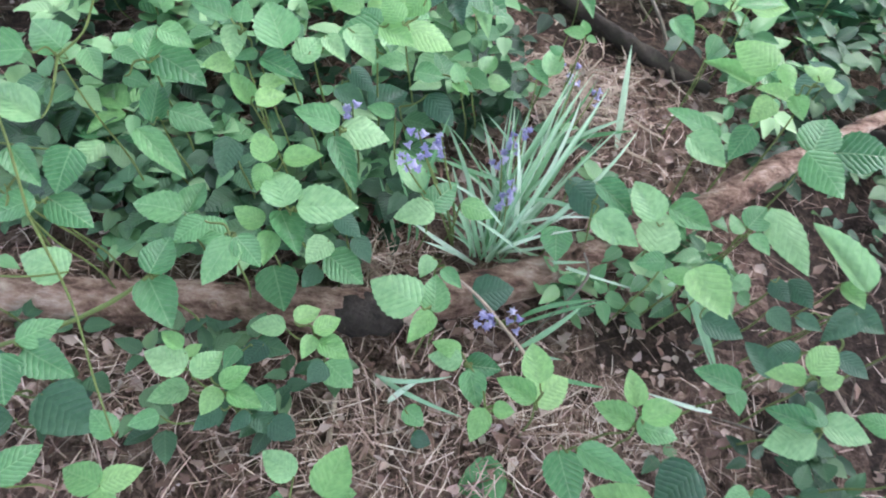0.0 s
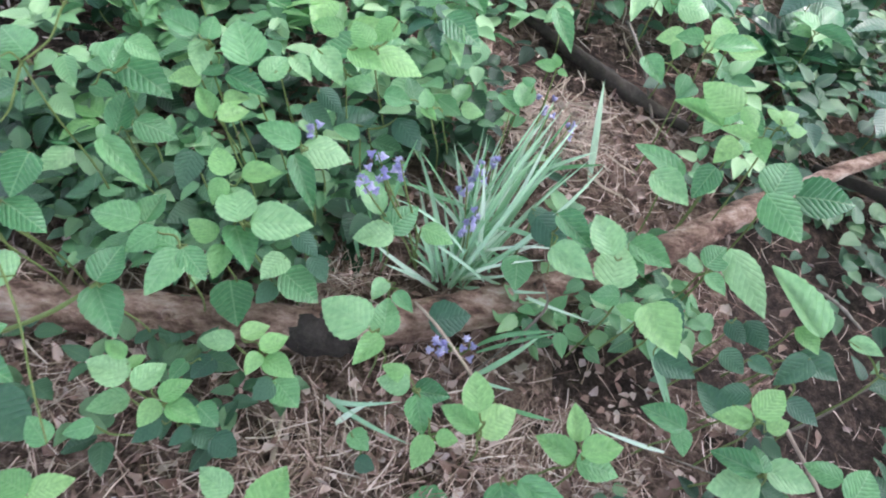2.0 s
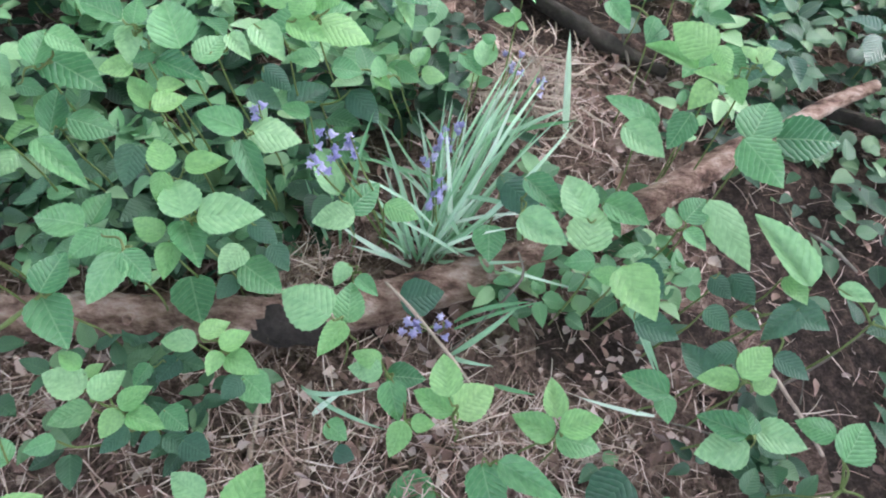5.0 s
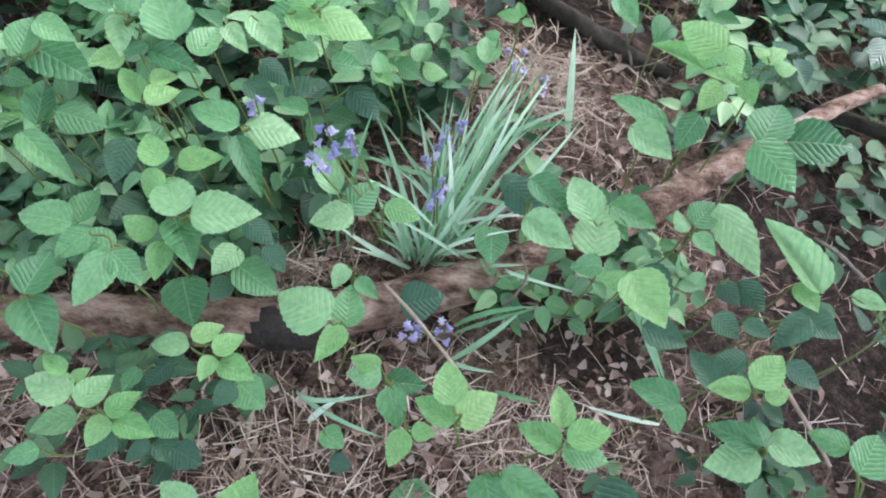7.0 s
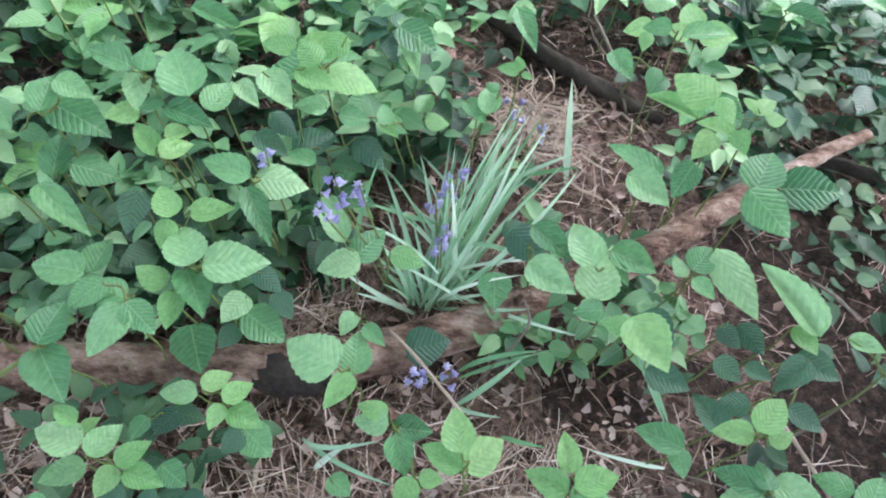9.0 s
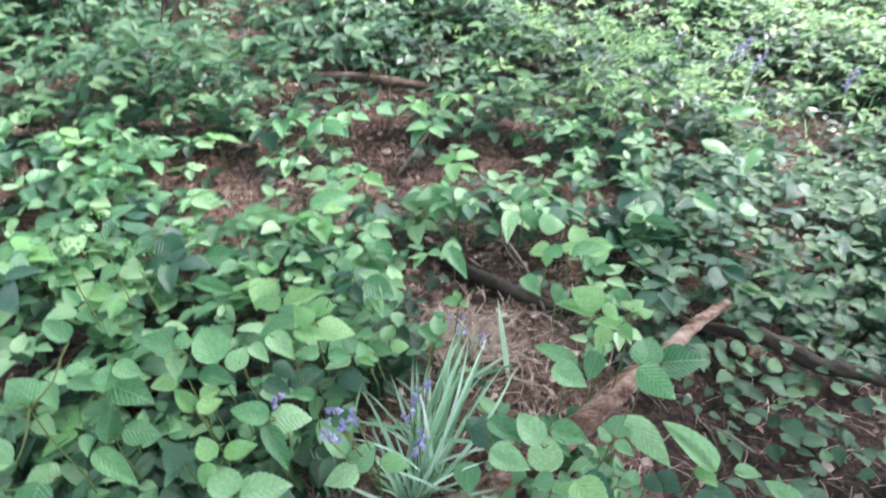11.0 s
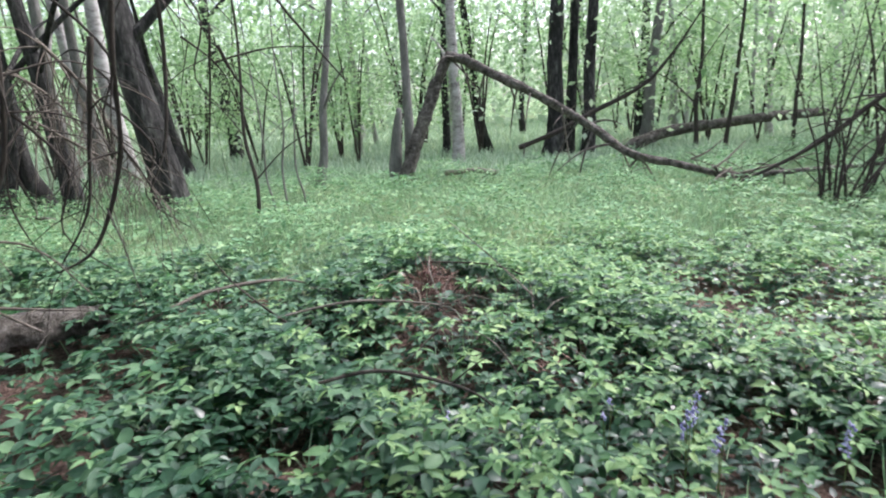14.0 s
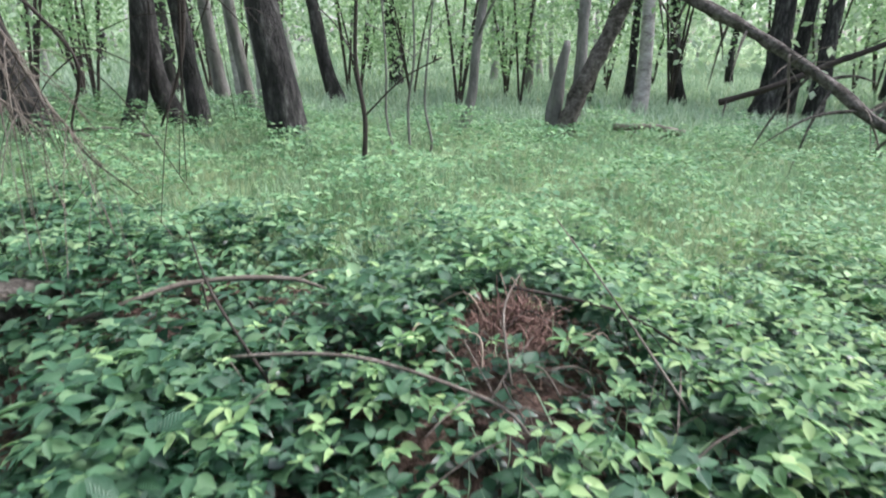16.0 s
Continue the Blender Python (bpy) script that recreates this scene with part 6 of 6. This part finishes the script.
stick("dark bough hanging in a long curve", [(0.2, 5.0, 2.06), (0.12, 5.05, 1.74), (0.05, 5.1, 1.52), (-0.03, 5.15, 1.21), (-0.22, 5.2, 0.93)], (0.0235, 0.0191, 0.0147, 0.0103, 0.0059), M_TWIG, B, "branch", 10, 123, twig_len=(0.15, 0.5), drop=0.3)
stick("dark thin bough hanging straight down", [(0.61, 6.2, 2.23), (0.55, 6.25, 1.87), (0.48, 6.3, 1.48), (0.44, 6.35, 1.27)], (0.0147, 0.011, 0.0073, 0.0037), M_TWIG, B, "branch", 5, 124, twig_len=(0.15, 0.5), drop=0.3)
stick("dark thin bough looped over", [(0.41, 6.2, 2.17), (0.6, 6.25, 2.0), (0.67, 6.3, 1.81), (0.54, 6.35, 1.58)], (0.0118, 0.0088, 0.0059, 0.0029), M_TWIG, B, "branch", 4, 125, twig_len=(0.15, 0.5), drop=0.3)
stick("dark thin bough crossing above the grass", [(0.57, 6.4, 2.01), (0.97, 6.45, 2.09), (1.39, 6.5, 2.08)], (0.0132, 0.0083, 0.0033), M_TWIG, B, "branch", 6, 126, twig_len=(0.15, 0.5), drop=0.3)
stick("dark broken bough end", [(0.63, 6.2, 2.11), (0.72, 6.25, 1.9), (0.82, 6.3, 1.73)], (0.0206, 0.0129, 0.0051), M_TWIG, B, "branch", 0, 127, twig_len=(0.15, 0.5), drop=0.3)

stick("grey dead bough arching over the undergrowth", [(-1.72, 4.4, 0.42), (-1.49, 4.44, 0.61), (-1.27, 4.48, 0.75), (-0.99, 4.52, 0.92), (-0.72, 4.56, 0.99), (-0.47, 4.6, 0.98), (-0.15, 4.64, 0.74)], (0.036, 0.0313, 0.0267, 0.022, 0.0173, 0.0127, 0.008), M_DEAD, B, "branch", 9, 140, twig_len=(0.1, 0.4), drop=0.4)
stick("grey dead bough bent down into the herbs", [(-1.23, 4.3, 0.77), (-1.06, 4.34, 0.73), (-0.96, 4.38, 0.6), (-0.92, 4.42, 0.42), (-0.99, 4.46, 0.17), (-1.13, 4.5, -0.09)], (0.022, 0.0192, 0.0164, 0.0136, 0.0108, 0.008), M_DEAD, B, "branch", 6, 141, twig_len=(0.1, 0.4), drop=0.4)
stick("thin grey dead bough arching above others", [(-0.99, 4.5, 0.93), (-0.88, 4.54, 1.05), (-0.66, 4.58, 1.18), (-0.39, 4.62, 1.19), (-0.12, 4.66, 1.13), (0.06, 4.7, 0.87)], (0.018, 0.0152, 0.0124, 0.0096, 0.0068, 0.004), M_DEAD, B, "branch", 7, 142, twig_len=(0.1, 0.4), drop=0.4)
stick("thin grey dead bough above the log", [(-1.43, 4.5, 1.09), (-1.24, 4.54, 1.17), (-1.06, 4.58, 1.18), (-0.86, 4.62, 1.07)], (0.014, 0.0107, 0.0073, 0.004), M_DEAD, B, "branch", 5, 143, twig_len=(0.1, 0.4), drop=0.4)
stick("thin grey dead twig hanging into the herbs", [(-1.21, 4.3, 0.77), (-1.25, 4.34, 0.55), (-1.19, 4.38, 0.34), (-1.14, 4.42, 0.24)], (0.012, 0.0093, 0.0067, 0.004), M_DEAD, B, "branch", 3, 144, twig_len=(0.1, 0.4), drop=0.4)

# ---- trees ----


def crown_mesh(n, size, seed, radius, low, high):
    rng = np.random.default_rng(seed)
    centre = np.stack([rng.normal(0, radius * 0.5, 26), rng.normal(0, radius * 0.5, 26), rng.uniform(low, high, 26)], -1)
    pos = centre[rng.integers(0, 26, n)] + rng.normal(0, radius * 0.2, (n, 3))
    return pos, rng


def crown(parent, n, size, seed, radius, low, high, mat=None):
    pos, rng = crown_mesh(n, size, seed, radius, low, high)
    return scatter("crown", pos, rng.uniform(0, 6.28, n), rng.normal(0.3, 0.6, n), rng.normal(0, 0.6, n), rng.uniform(*size, n), mat or M_CROWN, "", "", KITE, parent=parent)


def tree(x, y, radius, lean, mat, label, height=13.0, limbs=4, leaves=60, seed=0, name="tree", low=0.5, flare=1.25, spread=1.8, leaf=(0.16, 0.34)):
    rng = random.Random(seed)
    z = float(ground_z(x, y)) - 0.12
    ob = thing(name, label, "tree", x, y, z, "trees of the wood")
    lx, ly = lean
    pts, rad = [], []
    for i in range(8):
        t = i / 7
        pts.append((lx * height * t + rng.uniform(-1, 1) * max(0.06, radius * 0.5) * (i > 0), ly * height * t + rng.uniform(-1, 1) * radius * 0.5 * (i > 0), height * t ** 1.35))
        rad.append(radius * (1 - 0.75 * t) * (flare if i == 0 else 1))
    tube("trunk", pts, rad, mat, ob, 14, 0.05, seed)
    for k in range(limbs):
        t = rng.uniform(0.35, 0.9)
        i = int(t * 7)
        s = Vector(pts[i])
        a = rng.uniform(0, 6.28)
        l = height * rng.uniform(0.12, 0.25)
        e = s + Vector((l * math.cos(a), l * math.sin(a), l * 0.7))
        tube("limb", [s, s.lerp(e, 0.5) + Vector((0, 0, l * 0.1)), e], (rad[i] * 0.45, rad[i] * 0.3, 0.01), mat, ob, 6, 0.03, k)
    if leaves:
        c = crown(ob, leaves, leaf, seed, spread, height * low, height * 1.0)
        c.location = (lx * height * 0.75, ly * height * 0.75, 0)
    return ob


tree(-1.0, 12.4, 0.27, (-0.08, 0.0), M_BARK, "large dark furrowed tree trunk, lighter higher up", 15, seed=1)
tree(-3.25, 13.7, 0.18, (-0.12, 0.0), M_BARK, "dark leaning tree trunk", 13, seed=2)
tree(-2.75, 13.4, 0.16, (-0.05, 0.0), M_BARK, "dark tree trunk in the grass", 13, seed=3)
tree(-4.3, 11.9, 0.23, (-0.16, 0.0), M_BARK, "thick dark trunk leaning outward", 13, seed=4)
tree(-3.9, 13.2, 0.16, (0.12, 0.0), M_BARK, "dark trunk leaning across others", 12, seed=5)
tree(-2.2, 15.1, 0.17, (-0.03, 0.0), M_BIRCH, "white birch trunk with dark scars", 14, seed=6)
tree(-3.0, 16.0, 0.14, (-0.05, 0.0), M_BIRCH, "white birch trunk with dark scars", 14, seed=7)
tree(-3.6, 16.4, 0.15, (-0.04, 0.0), M_GREYBARK, "grey tree trunk among birches", 13, seed=8)
tree(-2.6, 15.3, 0.12, (-0.06, 0.0), M_GREYBARK, "slim grey trunk behind others", 13, seed=9)
tree(-1.6, 18.2, 0.18, (-0.16, 0.0), M_BARK, "dark trunk leaning sideways", 13, seed=10)
tree(-0.9, 22.5, 0.22, (-0.04, 0.0), M_BARK, "dark tree trunk further off", 14, seed=11)
tree(1.35, 15.1, 0.10, (0.14, 0.0), M_GREYBARK, "slim grey leaning trunk", 9, seed=12)
tree(5.45, 18.9, 0.18, (0.02, 0.0), M_BIRCH, "pale trunk of a birch", 14, seed=13)
tree(5.6, 21.0, 0.13, (0.03, 0.0), M_BARK, "slim dark trunk among taller ones", 14, seed=14)
tree(3.1, 23.9, 0.15, (0.0, 0.0), M_GREYBARK, "grey trunk further off", 13, seed=15)
tree(3.6, 16.2, 0.13, (0.02, 0.0), M_GREYBARK, "grey trunk behind the snapped tree", 13, seed=16)
tree(8.1, 18.6, 0.27, (0.05, 0.0), M_BARK, "thick dark tree trunk", 15, seed=17)
tree(8.85, 19.0, 0.18, (0.06, 0.0), M_BARK, "dark trunk beside a thicker one", 14, seed=18)
tree(9.1, 18.2, 0.20, (0.05, 0.0), M_BARK, "dark trunk in a group of three", 14, seed=19)
tree(11.5, 19.3, 0.20, (0.10, 0.0), M_GREYBARK, "grey leaning tree trunk", 14, seed=20)
tree(11.4, 16.5, 0.07, (0.04, 0.0), M_TWIG, "thin dark sapling stem among shrubs", 8, 3, 260, seed=21, low=0.3)
tree(12.3, 16.4, 0.07, (0.08, 0.0), M_TWIG, "thin dark sapling stem among shrubs", 8, 3, 260, seed=22, low=0.3)
tree(13.4, 15.4, 0.06, (0.06, 0.0), M_TWIG, "thin dark sapling stem among shrubs", 8, 3, 260, seed=23, low=0.25)
tree(13.6, 23.0, 0.22, (0.06, 0.0), M_BARK, "dark trunk at the wood's edge", 14, seed=24)
tree(0.35, 10.6, 0.035, (0.04, 0.0), M_TWIG, "thin crooked sapling in the grass", 4.5, 3, 90, seed=25, low=0.55, spread=0.6, leaf=(0.08, 0.14))
tree(0.8, 12.0, 0.022, (0.02, 0.0), M_GREYBARK, "thin grey sapling with hanging twigs", 4.5, 5, 90, seed=26, low=0.5, spread=0.6, leaf=(0.08, 0.14))
tree(1.0, 12.1, 0.02, (0.03, 0.0), M_GREYBARK, "thin grey sapling in the grass", 4.5, 5, 70, seed=27, low=0.5, spread=0.6, leaf=(0.08, 0.14))
tree(0.6, 11.6, 0.02, (-0.02, 0.0), M_GREYBARK, "thin grey sapling in the grass", 4.0, 5, 70, seed=28, low=0.5, spread=0.6, leaf=(0.08, 0.14))


def shrub(x, y, height, seed, label="leafy green shrub under the trees", leaves=1500, spread=1.4):
    rng = random.Random(seed)
    ob = thing("shrub", label, "shrub", *on(x, y, -0.05), group="shrubs under the trees")
    for k in range(4):
        a = rng.uniform(0, 6.28)
        e = Vector((spread * 0.6 * math.cos(a), spread * 0.6 * math.sin(a), height * rng.uniform(0.7, 1)))
        tube("stem", [(0, 0, 0), e * 0.5 + Vector((0, 0, height * 0.12)), e], (0.035, 0.025, 0.008), M_TWIG, ob, 6, 0.03, k)
    crown(ob, leaves, (0.07, 0.15), seed, spread, height * 0.3, height)
    return ob


master_shrubs = [shrub(2.4, 22.0, 4.5, 61), shrub(12.6, 20.5, 5.0, 62, leaves=1800, spread=1.7), shrub(-1.6, 20.5, 4.0, 63)]
rs3 = random.Random(5)
for _ in range(44):
    y = rs3.uniform(21, 46)
    x = 0.6 + 0.22 * y + rs3.uniform(-1, 1) * (0.85 * y + 1)
    s = rs3.uniform(0.8, 1.5)
    c = copy_thing(rs3.choice(master_shrubs), pose(*on(x, y, -0.05), 0, 0, rs3.uniform(0, 360)))
    c.scale = (s, s, s)
for x, y in ((14.5, 13.5), (16.5, 16.0), (15.0, 18.5), (-5.6, 13.4), (-6.4, 16.0), (12.8, 12.2), (18.5, 19.0)):
    copy_thing(rs3.choice(master_shrubs), pose(*on(x, y, -0.05), 0, 0, rs3.uniform(0, 360)))

for x, y, s in ((1.2, 17.5, 1.1), (2.6, 18.6, 0.9), (6.6, 20.5, 1.1), (10.2, 20.3, 1.0), (-4.6, 18.0, 1.0), (-5.4, 14.8, 0.9), (4.6, 21.0, 1.2), (0.0, 19.0, 0.9), (14.0, 19.5, 1.1), (9.9, 22.5, 1.3)):
    c = copy_thing(rs3.choice(master_shrubs), pose(*on(x, y, -0.05), 0, 0, rs3.uniform(0, 360)))
    c.scale = (s, s, s)

masters = [tree(-6.0, 19.0, 0.16, (-0.03, 0.0), M_BARK, "dark tree trunk of the wood behind", 15, 4, 70, seed=71), tree(2.0, 27.0, 0.14, (0.02, 0.0), M_HAZEBARK, "grey tree trunk of the wood behind, paled for haze", 15, 4, 70, seed=72),
           tree(7.0, 26.0, 0.13, (0.03, 0.01), M_BIRCH, "pale birch trunk of the wood behind", 15, 4, 70, seed=73), tree(4.4, 29.0, 0.1, (-0.03, 0.0), M_HAZEBARK, "slim grey trunk of the wood behind, paled for haze", 13, 3, 60, seed=74)]
for _ in range(66):
    y = rs3.uniform(20, 58)
    x = 0.6 + 0.22 * y + rs3.uniform(-1, 1) * (0.95 * y + 2)
    copy_thing(rs3.choice(masters), pose(*on(x, y, -0.1), rs3.uniform(-5, 5), rs3.uniform(-6, 6), rs3.uniform(0, 360)))
# Invented trees outside the view; their dense crowns shade the near undergrowth.
for k, (x, y) in enumerate(((-3.4, 2.2), (-3.0, 5.4), (4.4, 0.6), (0.4, -3.2), (-2.6, -1.6), (3.6, -3.4), (-5.6, 8.0), (7.2, 2.4))):
    tree(x, y, 0.16, (0.05 * (0.7 - x) / 3, 0.06), M_BARK, "unseen dark leafy tree added to shade the bramble", 10, 4, 2200, seed=90 + k, low=0.42, spread=2.4, leaf=(0.2, 0.42))

# Two more unseen trees, added behind the camera as shade.
for k, (x, y) in enumerate(((2.7, -0.3), (-1.7, -0.6))):
    tree(x, y, 0.13, (0.0, 0.02), M_BARK, "unseen dark leafy tree added to shade the bluebells", 9, 4, 2400, seed=110 + k, low=0.42, spread=2.0, leaf=(0.18, 0.36))

# Added out of view on the right, to block light from the litter there.
tree(3.1, 1.1, 0.12, (-0.02, 0.0), M_BARK, "unseen dark leafy tree added to shade the litter", 7, 5, 3800, seed=131, low=0.3, spread=1.2, leaf=(0.14, 0.28))

# leafy brushwood between the trunks
n = 42000
a = RNG.uniform(-0.85, 1.15, n)
d = RNG.uniform(19, 42, n)
cl = np.sin(a * 23) + np.sin(a * 51 + d * 0.4)
fx, fy = 1 + d * np.sin(a), d * np.cos(a)
hgt = 1.0 + 6.5 * RNG.random(n) + 0.5 * cl
scatter("leafy_brushwood", np.stack([fx, fy, ground_z(fx, fy) + hgt], -1), RNG.uniform(0, 6.28, n), RNG.normal(0.3, 0.6, n), RNG.normal(0, 0.6, n), RNG.uniform(0.12, 0.3, n), M_FAR_HAZE, "loose foliage between the trunks, pale green with painted haze", "foliage", KITE)

# far woods that close the view
n = 25000
a = RNG.uniform(-0.95, 1.25, n)
d = RNG.uniform(40, 75, n)
fx, fy = 1 + d * np.sin(a), d * np.cos(a)
hgt = 0.3 + 9.5 * RNG.random(n) ** 1.2
scatter("far_woods", np.stack([fx, fy, ground_z(fx, fy) + hgt], -1), RNG.uniform(0, 6.28, n), RNG.normal(0.4, 0.6, n), RNG.normal(0, 0.6, n), RNG.uniform(0.4, 1.0, n), M_FAR_HAZE, "foliage of the distant wood, pale green with painted haze", "trees", KITE)
